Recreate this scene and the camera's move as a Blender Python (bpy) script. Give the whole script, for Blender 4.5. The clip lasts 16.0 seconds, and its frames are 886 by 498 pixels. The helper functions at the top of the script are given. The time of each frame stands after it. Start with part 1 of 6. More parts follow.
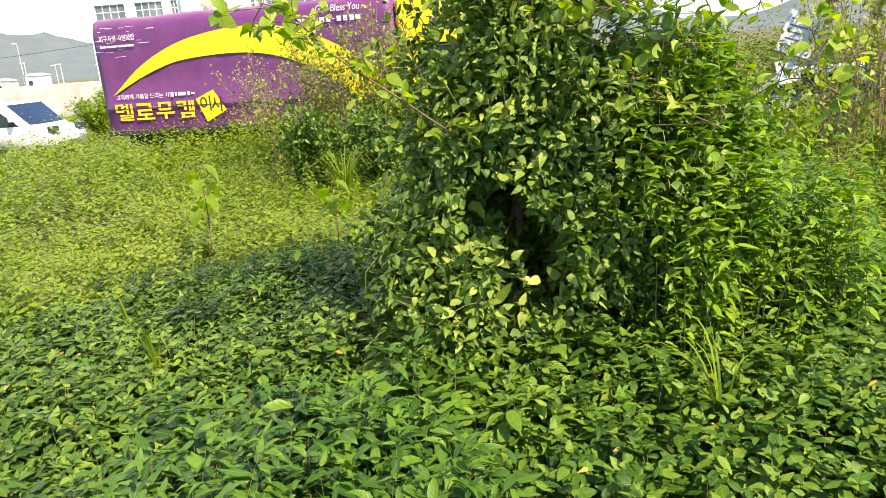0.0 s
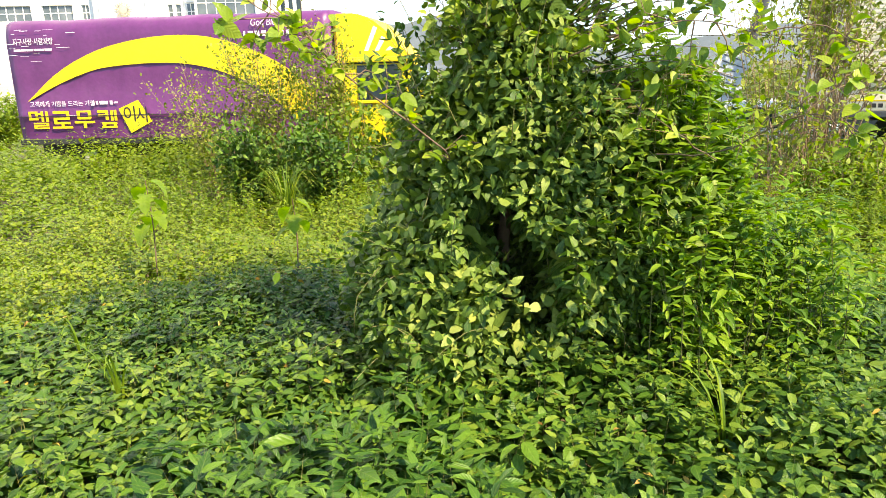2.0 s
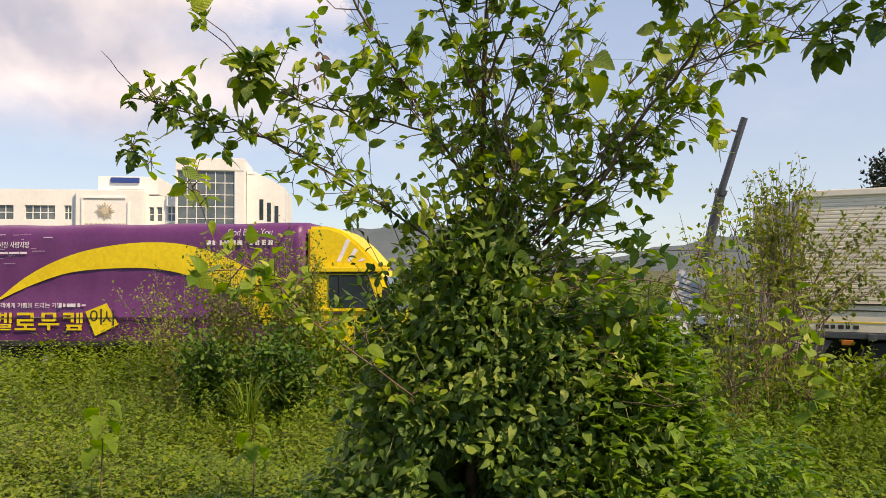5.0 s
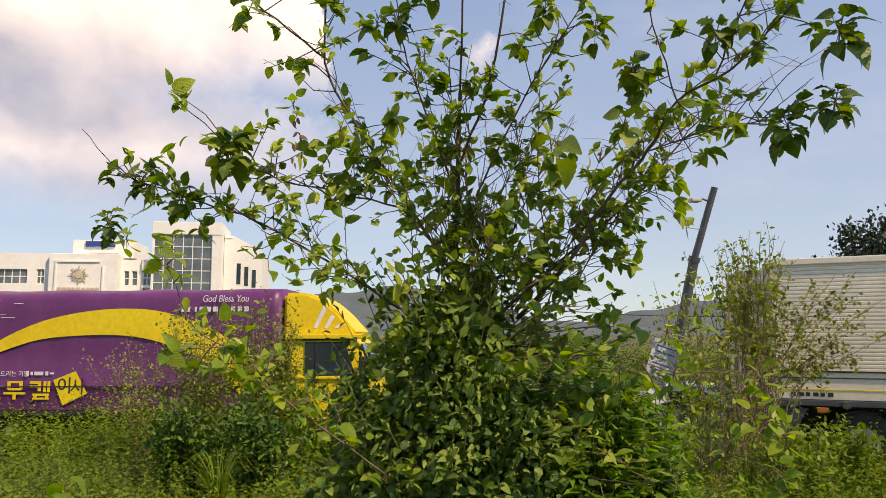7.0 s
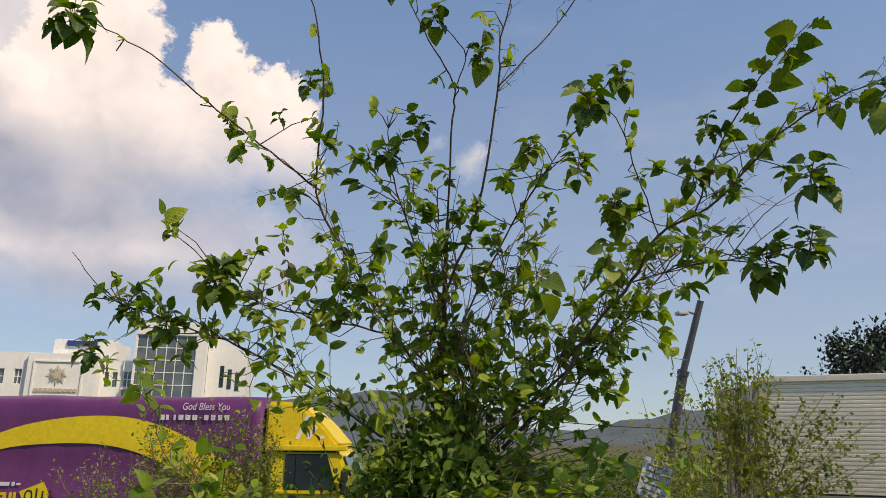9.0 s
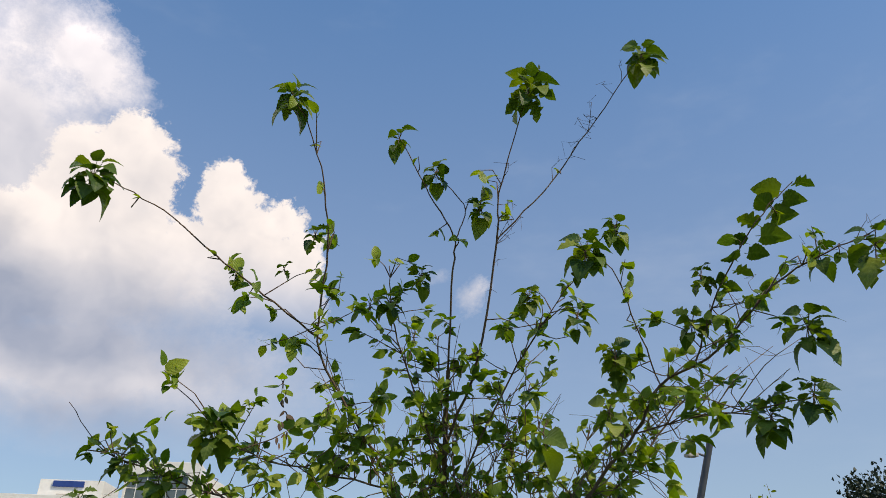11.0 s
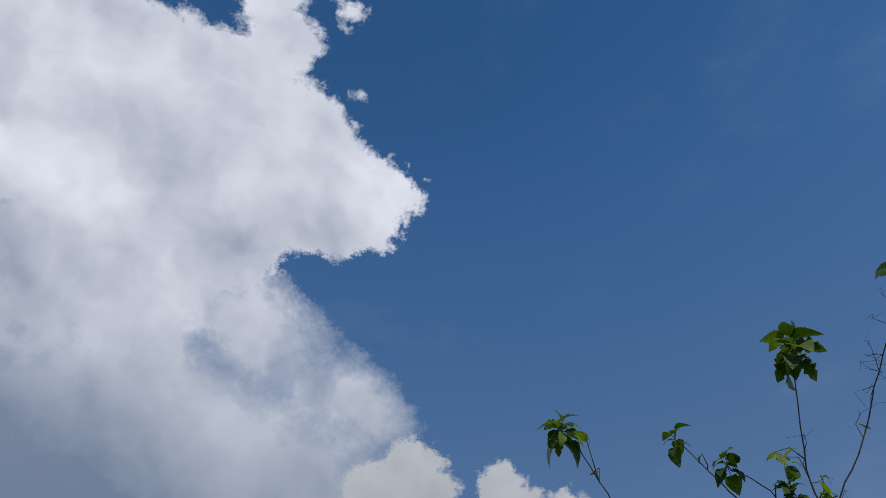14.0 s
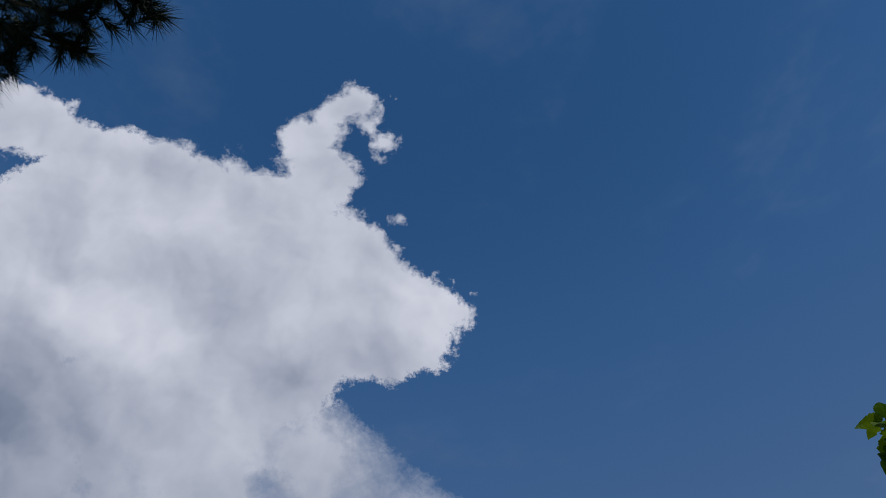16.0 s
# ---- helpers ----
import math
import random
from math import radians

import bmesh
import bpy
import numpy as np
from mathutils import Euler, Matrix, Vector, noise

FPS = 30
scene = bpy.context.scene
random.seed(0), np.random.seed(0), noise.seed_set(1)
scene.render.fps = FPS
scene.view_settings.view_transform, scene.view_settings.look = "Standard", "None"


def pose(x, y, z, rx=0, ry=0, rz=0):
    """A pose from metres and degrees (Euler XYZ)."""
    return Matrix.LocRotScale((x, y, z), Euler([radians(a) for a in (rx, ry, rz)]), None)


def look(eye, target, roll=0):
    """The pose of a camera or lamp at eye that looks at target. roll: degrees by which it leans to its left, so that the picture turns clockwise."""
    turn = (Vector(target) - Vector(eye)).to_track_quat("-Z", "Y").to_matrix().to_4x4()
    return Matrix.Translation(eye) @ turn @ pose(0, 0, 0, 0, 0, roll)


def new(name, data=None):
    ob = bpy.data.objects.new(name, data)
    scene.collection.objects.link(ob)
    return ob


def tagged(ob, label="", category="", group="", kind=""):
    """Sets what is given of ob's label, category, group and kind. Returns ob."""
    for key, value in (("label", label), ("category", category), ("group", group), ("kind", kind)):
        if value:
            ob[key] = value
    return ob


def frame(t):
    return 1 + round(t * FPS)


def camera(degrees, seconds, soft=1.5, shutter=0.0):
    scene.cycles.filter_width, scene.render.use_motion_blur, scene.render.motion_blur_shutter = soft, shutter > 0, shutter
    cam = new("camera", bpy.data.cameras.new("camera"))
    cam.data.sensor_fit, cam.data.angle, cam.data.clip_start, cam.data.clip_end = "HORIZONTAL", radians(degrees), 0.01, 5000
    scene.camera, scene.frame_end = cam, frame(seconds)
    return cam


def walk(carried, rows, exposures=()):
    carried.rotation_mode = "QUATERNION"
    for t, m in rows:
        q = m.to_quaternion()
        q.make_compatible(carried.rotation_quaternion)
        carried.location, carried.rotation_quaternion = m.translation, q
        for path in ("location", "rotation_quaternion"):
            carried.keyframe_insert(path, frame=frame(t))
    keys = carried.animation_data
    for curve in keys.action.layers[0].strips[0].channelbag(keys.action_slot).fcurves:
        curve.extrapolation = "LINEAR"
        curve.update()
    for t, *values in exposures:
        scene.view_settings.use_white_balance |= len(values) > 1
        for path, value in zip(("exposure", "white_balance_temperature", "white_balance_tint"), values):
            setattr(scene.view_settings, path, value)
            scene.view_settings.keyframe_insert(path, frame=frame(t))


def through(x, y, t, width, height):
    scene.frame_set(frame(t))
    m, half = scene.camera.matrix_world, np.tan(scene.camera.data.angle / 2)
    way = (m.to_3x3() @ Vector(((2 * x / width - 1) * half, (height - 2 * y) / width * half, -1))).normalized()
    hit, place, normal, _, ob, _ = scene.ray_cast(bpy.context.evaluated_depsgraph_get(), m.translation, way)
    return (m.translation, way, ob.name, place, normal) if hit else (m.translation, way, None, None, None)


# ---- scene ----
# ---------------------------------------------------------------- camera
cam = camera(64.16, 16.0, soft=0.45)
ROWS = [
    (0.0, 0.000, 0.000, 1.500, 0.00, -15.75, 4.07),
    (0.5, -0.055, 0.037, 1.513, -3.33, -14.84, 3.02),
    (1.0, -0.189, 0.074, 1.532, -4.63, -14.19, 1.84),
    (1.5, -0.286, 0.104, 1.529, -4.07, -14.15, 0.91),
    (2.0, -0.354, 0.113, 1.515, -6.22, -14.44, 1.51),
    (2.5, -0.368, 0.143, 1.517, -5.95, -14.39, 0.52),
    (3.0, -0.352, 0.146, 1.555, -6.62, -11.69, 0.08),
    (3.5, -0.340, 0.127, 1.604, -7.44, -7.79, 0.54),
    (4.0, -0.337, 0.123, 1.648, -8.17, -3.32, 0.53),
    (4.5, -0.340, 0.129, 1.673, -8.13, -0.83, 0.66),
    (4.7, -0.341, 0.129, 1.687, -8.29, 0.26, 0.47),
    (6.8, -0.329, 0.093, 1.757, -9.97, 5.99, 0.28),
    (7.0, -0.327, 0.084, 1.757, -10.35, 6.79, 0.27),
    (7.5, -0.324, 0.082, 1.766, -10.31, 8.98, 0.32),
    (8.0, -0.323, 0.070, 1.807, -10.96, 11.96, -0.12),
    (8.2, -0.321, 0.061, 1.826, -11.44, 12.58, -0.27),
    (10.3, -0.323, 0.024, 1.898, -11.21, 21.14, -0.75),
    (10.5, -0.323, 0.012, 1.907, -11.51, 22.28, -0.77),
    (11.0, -0.328, -0.014, 1.928, -11.32, 25.93, -0.62),
    (11.5, -0.321, -0.038, 1.972, -11.47, 29.05, 0.45),
    (12.0, -0.317, -0.084, 1.988, -10.04, 32.52, 1.22),
    (12.5, -0.334, -0.129, 2.012, -1.49, 37.57, 2.29),
    (13.0, -0.360, -0.134, 2.065, 7.11, 41.99, 1.50),
    (13.5, -0.356, -0.167, 2.079, 11.52, 46.18, 1.31),
    (14.0, -0.372, -0.224, 2.058, 14.54, 48.33, 1.39),
    (14.5, -0.378, -0.233, 2.065, 15.88, 49.94, 1.48),
    (15.0, -0.356, -0.122, 2.158, 18.84, 52.84, 1.59),
    (15.5, -0.345, -0.070, 2.202, 20.71, 55.85, 1.51),
    (16.0, -0.339, -0.039, 2.229, 21.97, 57.82, 2.18),
]
EXPOSURES = [(0.0, 1.24, 8200, 14), (2.5, 1.36, 8300, 14), (3.2, 1.22, 8400, 15), (3.6, 0.82, 8600, 16), (4.0, 0.38, 8700, 18), (4.6, 0.10, 8900, 20), (7.0, -0.12, 8800, 20), (8.2, -0.42, 8200, 17),
             (10.5, -0.55, 7500, 13), (11.5, -0.56, 6950, 10), (12.0, -0.57, 6800, 8), (12.5, -0.74, 6500, 6), (13.0, -1.14, 6100, 5), (13.5, -1.25, 6000, 5), (14.0, -1.54, 5900, 6), (14.5, -1.78, 5850, 7), (16.0, -1.80, 5800, 7)]
walk(cam, [(t, pose(x, y, z, 90 + pitch, roll, yaw)) for t, x, y, z, yaw, pitch, roll in ROWS], EXPOSURES)

# ---------------------------------------------------------------- sun and sky
SUN_AZ, SUN_EL = 137.0, 47.0          # clockwise from the way ahead (+y), and height
az, el = radians(SUN_AZ), radians(SUN_EL)
SUN_DIR = Vector((math.sin(az) * math.cos(el), math.cos(az) * math.cos(el), math.sin(el)))
sun = new("sun", bpy.data.lights.new("sun", "SUN"))
sun.data.energy, sun.data.angle, sun.data.color = 5.0, radians(0.6), (1.0, 0.91, 0.74)
sun.matrix_world = look(SUN_DIR * 50, (0, 0, 0))

world = bpy.data.worlds.new("sky")
scene.world = world
world.use_nodes = True
wt = world.node_tree
wt.nodes.clear()


def wnode(kind, operation=None, use_clamp=False, interpolation_type=None, data_type=None, sky_type=None, vector_type=None):
    n = wt.nodes.new(kind)
    if operation:
        n.operation = operation
    if use_clamp:
        n.use_clamp = True
    if interpolation_type:
        n.interpolation_type = interpolation_type
    if data_type:
        n.data_type = data_type
    if sky_type:
        n.sky_type = sky_type
    if vector_type:
        n.vector_type = vector_type
    return n


def wlink(a, b):
    wt.links.new(a, b)


def wmath(op, a, b=None, c=None, clamp=False):
    n = wnode("ShaderNodeMath", operation=op, use_clamp=clamp)
    for i, v in enumerate((a, b, c)):
        if v is None:
            continue
        if isinstance(v, (int, float)):
            n.inputs[i].default_value = v
        else:
            wlink(v, n.inputs[i])
    return n.outputs[0]


def wdot(a, vec):
    n = wnode("ShaderNodeVectorMath", operation="DOT_PRODUCT")
    wlink(a, n.inputs[0])
    n.inputs[1].default_value = vec
    return n.outputs["Value"]


def wrange(v, lo, hi, a=0.0, b=1.0, smooth=True):
    n = wnode("ShaderNodeMapRange", interpolation_type="SMOOTHSTEP" if smooth else "LINEAR")
    wlink(v, n.inputs[0])
    for i, x in enumerate((lo, hi, a, b)):
        n.inputs[1 + i].default_value = x
    return n.outputs[0]


def wmix(f, a, b):
    n = wnode("ShaderNodeMix", data_type="RGBA")
    if isinstance(f, float):
        n.inputs[0].default_value = f
    else:
        wlink(f, n.inputs[0])
    for i, v in ((6, a), (7, b)):
        if isinstance(v, tuple):
            n.inputs[i].default_value = (*v, 1)
        else:
            wlink(v, n.inputs[i])
    return n.outputs[2]


SKY_GAIN = 0.168
sky = wnode("ShaderNodeTexSky", sky_type="NISHITA")
sky.sun_disc, sky.sun_elevation, sky.sun_rotation = False, el, az
sky.altitude, sky.air_density, sky.dust_density, sky.ozone_density = 50, 1.0, 0.05, 4.0
coord = wnode("ShaderNodeTexCoord").outputs["Generated"]

# the cumulus bank lies round one point of the sky: a flat chart (u to the right, v up) touches the dome there
c_az, c_el = radians(-25), radians(45)
CF = Vector((math.sin(c_az) * math.cos(c_el), math.cos(c_az) * math.cos(c_el), math.sin(c_el)))
CR = CF.cross(Vector((0, 0, 1))).normalized()
CU = CR.cross(CF)
fwd = wmath("MAXIMUM", wdot(coord, CF), 0.05)
chart = wnode("ShaderNodeCombineXYZ")
wlink(wmath("DIVIDE", wdot(coord, CR), fwd), chart.inputs[0])
wlink(wmath("DIVIDE", wdot(coord, CU), fwd), chart.inputs[1])
chart = chart.outputs[0]


def wnoise(vec, scale, detail, rough, color=False, lac=2.0):
    n = wnode("ShaderNodeTexNoise")
    wlink(vec, n.inputs["Vector"])
    n.inputs["Scale"].default_value, n.inputs["Detail"].default_value = scale, detail
    n.inputs["Roughness"].default_value, n.inputs["Lacunarity"].default_value = rough, lac
    return n.outputs["Color" if color else "Fac"]


def wvec(op, a, b):
    n = wnode("ShaderNodeVectorMath", operation=op)
    for i, v in enumerate((a, b)):
        if isinstance(v, (tuple, Vector)):
            n.inputs[i].default_value = v
        elif op == "SCALE" and i == 1:
            n.inputs["Scale"].default_value = v
        else:
            wlink(v, n.inputs[i])
    return n.outputs[0]


billow = wvec("SUBTRACT", wnoise(chart, 9.0, 10.0, 0.68, True), (0.5, 0.5, 0.5))
place = wvec("ADD", chart, wvec("SCALE", billow, 0.095))


def bank(puffs, blend):
    """How deep a place of the chart lies inside a bank of puffs: u, v, half width, half height, turn in degrees."""
    field = None
    for u, v, a, b, turn in puffs:
        m = wnode("ShaderNodeMapping", vector_type="TEXTURE")
        wlink(place, m.inputs[0])
        m.inputs[1].default_value, m.inputs[2].default_value, m.inputs[3].default_value = (u, v, 0), (0, 0, radians(turn)), (a, b, 1)
        ln = wnode("ShaderNodeVectorMath", operation="LENGTH")
        wlink(wvec("MULTIPLY", m.outputs[0], (1, 1, 0)), ln.inputs[0])
        one = wmath("MULTIPLY", wmath("SUBTRACT", 1.0, ln.outputs["Value"]), min(a, b) * 4)
        field = one if field is None else wmath("SMOOTH_MAX", field, one, blend)
    return wmath("ADD", field, crumbs)


crumbs = wmath("MULTIPLY", wmath("SUBTRACT", wnoise(chart, 34.0, 6.0, 0.75), 0.5), 0.22)
HIGH = [(-0.03, 0.120, 0.127, 0.080, 6), (-0.070, 0.184, 0.150, 0.072, -41), (-0.115, 0.335, 0.052, 0.052, 0), (-0.14, 0.39, 0.038, 0.045, -20), (-0.105, 0.437, 0.047, 0.030, 48), (-0.07, 0.448, 0.035, 0.026, -25),
        (-0.05, 0.418, 0.017, 0.016, 0), (-0.025, 0.388, 0.017, 0.011, 20), (-0.004, 0.263, 0.007, 0.006, 0), (-0.22, 0.20, 0.18, 0.155, 0), (-0.17, 0.055, 0.10, 0.075, 0), (-0.25, 0.33, 0.03, 0.045, 0), (-0.40, 0.22, 0.22, 0.165, 4),
        (-0.43, 0.36, 0.11, 0.045, -20), (-0.56, 0.415, 0.11, 0.05, -12), (-0.64, 0.22, 0.22, 0.10, 0), (-1.0, 0.24, 0.40, 0.24, 0)]
FLANK = [(-0.30, 0.0, 0.22, 0.16, 0), (-0.11, -0.08, 0.19, 0.092, -34), (0.035, -0.16, 0.12, 0.064, -34), (-0.25, -0.28, 0.33, 0.22, 0), (-0.03, -0.30, 0.16, 0.16, 0), (0.02, -0.46, 0.35, 0.16, 0),
         (0.12, -0.60, 0.50, 0.15, 0), (-0.35, -0.56, 0.50, 0.24, 0), (-0.75, -0.12, 0.38, 0.45, 0), (0.742, -0.318, 0.034, 0.042, 0), (0.652, -0.295, 0.018, 0.018, 0)]
TOWERS = [(0.132, -0.248, 0.048, 0.047, 0), (0.085, -0.285, 0.055, 0.045, 0), (0.165, -0.285, 0.042, 0.05, 0), (0.12, -0.34, 0.09, 0.10, 0), (0.10, -0.43, 0.14, 0.11, 0),
          (0.264, -0.250, 0.034, 0.034, 0), (0.285, -0.30, 0.05, 0.05, 0), (0.362, -0.283, 0.038, 0.034, 0), (0.33, -0.34, 0.085, 0.06, 0), (0.40, -0.33, 0.04, 0.045, 0), (0.31, -0.43, 0.15, 0.12, 0), (0.40, -0.45, 0.09, 0.13, 0), (0.20, -0.50, 0.25, 0.09, 0)]
# light and shade inside the bank: u, v, half width, half height, turn, how much lighter or darker
SHADES = [(-0.50, 0.00, 0.20, 0.15, -30, -0.50), (-0.44, -0.27, 0.30, 0.17, 0, -0.75), (-0.30, -0.36, 0.25, 0.12, 0, -0.35), (-0.10, 0.055, 0.15, 0.065, 4, -0.42), (-0.25, 0.165, 0.16, 0.07, -22, -0.25),
          (-0.40, 0.36, 0.20, 0.04, -15, -0.20), (-0.39, 0.118, 0.17, 0.045, -30, 0.28), (-0.37, 0.25, 0.13, 0.06, 0, 0.12), (0.04, 0.14, 0.10, 0.07, 0, 0.20), (-0.10, -0.20, 0.20, 0.08, 0, 0.25), (-0.24, -0.06, 0.10, 0.09, 0, 0.10),
          (0.13, -0.52, 0.48, 0.11, 4, -0.45), (-0.25, -0.50, 0.35, 0.14, 0, -0.6), (-0.16, -0.40, 0.26, 0.10, -8, -0.5), (0.22, -0.605, 0.45, 0.04, 5, 0.06), (0.20, -0.69, 0.50, 0.07, 4, -0.45), (0.42, -0.46, 0.12, 0.09, 0, 0.35)]
front = wrange(wdot(coord, CF), 0.05, 0.25)
rise = wdot(place, (0, 1, 0))
fray = wrange(wnoise(wvec("ADD", chart, (7.3, 2.2, 0)), 3.0, 3.0, 0.5), 0.42, 0.62)
high, flank, towers = bank(HIGH, 0.05), bank(FLANK, 0.06), bank(TOWERS, 0.03)
# crisp towards the sun, frayed, thin and torn on the lower flank
tear = wrange(wnoise(wvec("ADD", chart, (1.9, 5.4, 0)), 10.0, 5.0, 0.62), 0.50, 0.68)
gap = None
for u, v, a, b in ((-0.068, -0.122, 0.034, 0.05),):
    m = wnode("ShaderNodeVectorMath", operation="LENGTH")
    wlink(wvec("MULTIPLY", wvec("SUBTRACT", place, (u, v, 0)), (1 / a, 1 / b, 0)), m.inputs[0])
    one = wrange(m.outputs["Value"], 1.0, 0.2)
    gap = one if gap is None else wmath("MAXIMUM", gap, one)
holes = wmath("MAXIMUM", wmath("MULTIPLY", gap, 0.42), wmath("MULTIPLY", wmath("MULTIPLY", tear, 0.40), wmath("MULTIPLY", wrange(flank, 0.40, 0.05), wrange(rise, -0.34, -0.20))))


def cover(field, soft):
    return wmath("MULTIPLY", wmath("DIVIDE", wmath("ADD", field, 0.02), soft, clamp=True), front)


thin = wmath("ADD", 0.15, wmath("ADD", wmath("MULTIPLY", fray, 0.22), wmath("MULTIPLY", wrange(rise, -0.45, -0.66), 0.35)))
flank_mask = wmath("MULTIPLY", cover(flank, thin), wmath("SUBTRACT", 1.0, holes))
high_mask = cover(high, wmath("ADD", 0.035, wmath("MULTIPLY", fray, 0.03)))
body_mask = wmath("SUBTRACT", 1.0, wmath("MULTIPLY", wmath("SUBTRACT", 1.0, high_mask), wmath("SUBTRACT", 1.0, flank_mask)))
body_mask = wmath("MULTIPLY", body_mask, wrange(rise, -0.84, -0.64))
tower_mask = wmath("MULTIPLY", cover(towers, 0.04), wrange(wdot(chart, (-0.1, 1, 0)), -0.54, -0.36))
# shade of the billows: the relief of noises at two sizes, lit from the right and above, and the broad lights and darks
soft_place = wvec("ADD", chart, wvec("SCALE", wvec("SUBTRACT", wnoise(chart, 7.0, 4.0, 0.55, True), (0.5, 0.5, 0.5)), 0.10))


def lit(scale, shift):
    return wmath("SUBTRACT", wnoise(soft_place, scale, 3.0, 0.5), wnoise(wvec("ADD", soft_place, shift), scale, 3.0, 0.5))


relief = wmath("ADD", lit(5.0, (0.04, 0.025, 0)), wmath("MULTIPLY", lit(15.0, (0.014, 0.009, 0)), 0.40))
tone = None
for u, v, a, b, turn, much in SHADES:
    m = wnode("ShaderNodeMapping", vector_type="TEXTURE")
    wlink(soft_place, m.inputs[0])
    m.inputs[1].default_value, m.inputs[2].default_value, m.inputs[3].default_value = (u, v, 0), (0, 0, radians(turn)), (a, b, 1)
    ln = wnode("ShaderNodeVectorMath", operation="LENGTH")
    wlink(wvec("MULTIPLY", m.outputs[0], (1, 1, 0)), ln.inputs[0])
    one = wrange(ln.outputs["Value"], 1.15, 0.1, 0.0, much)
    tone = one if tone is None else wmath("ADD", tone, one)


def billows(field, lift, contrast):
    b = wmath("ADD", wmath("MULTIPLY", relief, contrast), wmath("MULTIPLY", wrange(field, 0.0, 0.22, 1.0, 0.0), 0.10))
    return wmath("ADD", b, wmath("ADD", tone, lift), clamp=True)


GREY = wmix(wrange(rise, -0.45, 0.05), (0.48, 0.58, 0.82), (0.66, 0.73, 0.95))
PALE = wmix(wrange(rise, -0.36, 0.08), (1.12, 1.15, 1.30), (2.34, 2.22, 2.30))
body_col = wmix(billows(wmath("MAXIMUM", high, flank), 0.68, 1.05), GREY, PALE)
tower_col = wmix(billows(towers, 0.80, 1.1), (0.50, 0.58, 0.76), (1.46, 1.40, 1.42))
# thin haze low over the horizon, faint high veils, and a deeper blue overhead
up = wdot(coord, (0, 0, 1))
haze = wmath("MULTIPLY", wrange(up, 0.95, -0.05), 0.62)
veil = wmath("MULTIPLY", wrange(wnoise(wvec("MULTIPLY", coord, (2, 2, 5)), 1.6, 5.0, 0.6), 0.50, 0.8), 0.13)
scaled = wvec("MULTIPLY", wvec("SCALE", sky.outputs[0], SKY_GAIN), (1.0, 1.45, 1.72))
scaled = wmix(0.42, scaled, (0.105, 0.335, 0.80))
scaled = wmix(wmath("MULTIPLY", wrange(up, 0.72, 0.95), 0.18), scaled, (0.0, 0.0, 0.0))
clear = wmix(haze, scaled, (0.57, 0.65, 0.79))
clear = wmix(veil, clear, (1.0, 1.12, 1.3))
bg = wnode("ShaderNodeBackground")
dome = wmix(body_mask, clear, body_col)
dome = wmix(tower_mask, dome, tower_col)
wlink(dome, bg.inputs[0])
bg.inputs[1].default_value = 1.0
wlink(bg.outputs[0], wnode("ShaderNodeOutputWorld").inputs[0])


# ---------------------------------------------------------------- materials
def material(name, rough=0.7, metal=0.0):
    m = bpy.data.materials.new(name)
    m.use_nodes = True
    bsdf = m.node_tree.nodes["Principled BSDF"]
    bsdf.inputs["Roughness"].default_value, bsdf.inputs["Metallic"].default_value = rough, metal
    return m, m.node_tree, bsdf


def ramp_node(nt, fac, stops):
    r = nt.nodes.new("ShaderNodeValToRGB")
    while len(r.color_ramp.elements) < len(stops):
        r.color_ramp.elements.new(0.5)
    for e, (p, c) in zip(r.color_ramp.elements, stops):
        e.position, e.color = p, (*c, 1)
    nt.links.new(fac, r.inputs[0])
    return r.outputs[0]


def noise_node(nt, scale, detail=4.0, rough=0.55, space="Object"):
    tc = nt.nodes.new("ShaderNodeTexCoord")
    n = nt.nodes.new("ShaderNodeTexNoise")
    nt.links.new(tc.outputs[space], n.inputs["Vector"])
    n.inputs["Scale"].default_value, n.inputs["Detail"].default_value, n.inputs["Roughness"].default_value = scale, detail, rough
    return n.outputs["Fac"]


def mix_node(nt, fac, a, b, blend="MIX"):
    n = nt.nodes.new("ShaderNodeMix")
    n.data_type, n.blend_type = "RGBA", blend
    for i, v in ((0, fac), (6, a), (7, b)):
        if isinstance(v, float):
            n.inputs[i].default_value = v
        elif isinstance(v, tuple):
            n.inputs[i].default_value = (*v, 1)
        else:
            nt.links.new(v, n.inputs[i])
    return n.outputs[2]


def bump_node(nt, bsdf, height, strength, dist):
    b = nt.nodes.new("ShaderNodeBump")
    b.inputs["Strength"].default_value, b.inputs["Distance"].default_value = strength, dist
    nt.links.new(height, b.inputs["Height"])
    nt.links.new(b.outputs[0], bsdf.inputs["Normal"])


def surface(name, stops, scale=3.0, rough=0.7, metal=0.0, grain=40.0, bump=0.15, dist=0.004, grain_mix=0.25):
    """A worn surface: broad stains by noise, fine grain over them, and a little relief."""
    m, nt, bsdf = material(name, rough, metal)
    col = ramp_node(nt, noise_node(nt, scale, 5.0), stops)
    fine = noise_node(nt, grain, 3.0)
    col = mix_node(nt, grain_mix, col, mix_node(nt, 1.0, col, ramp_node(nt, fine, [(0.3, (0.55, 0.55, 0.55)), (0.7, (1.25, 1.25, 1.25))]), "MULTIPLY"))
    nt.links.new(col, bsdf.inputs["Base Color"])
    bump_node(nt, bsdf, fine, bump, dist)
    return m


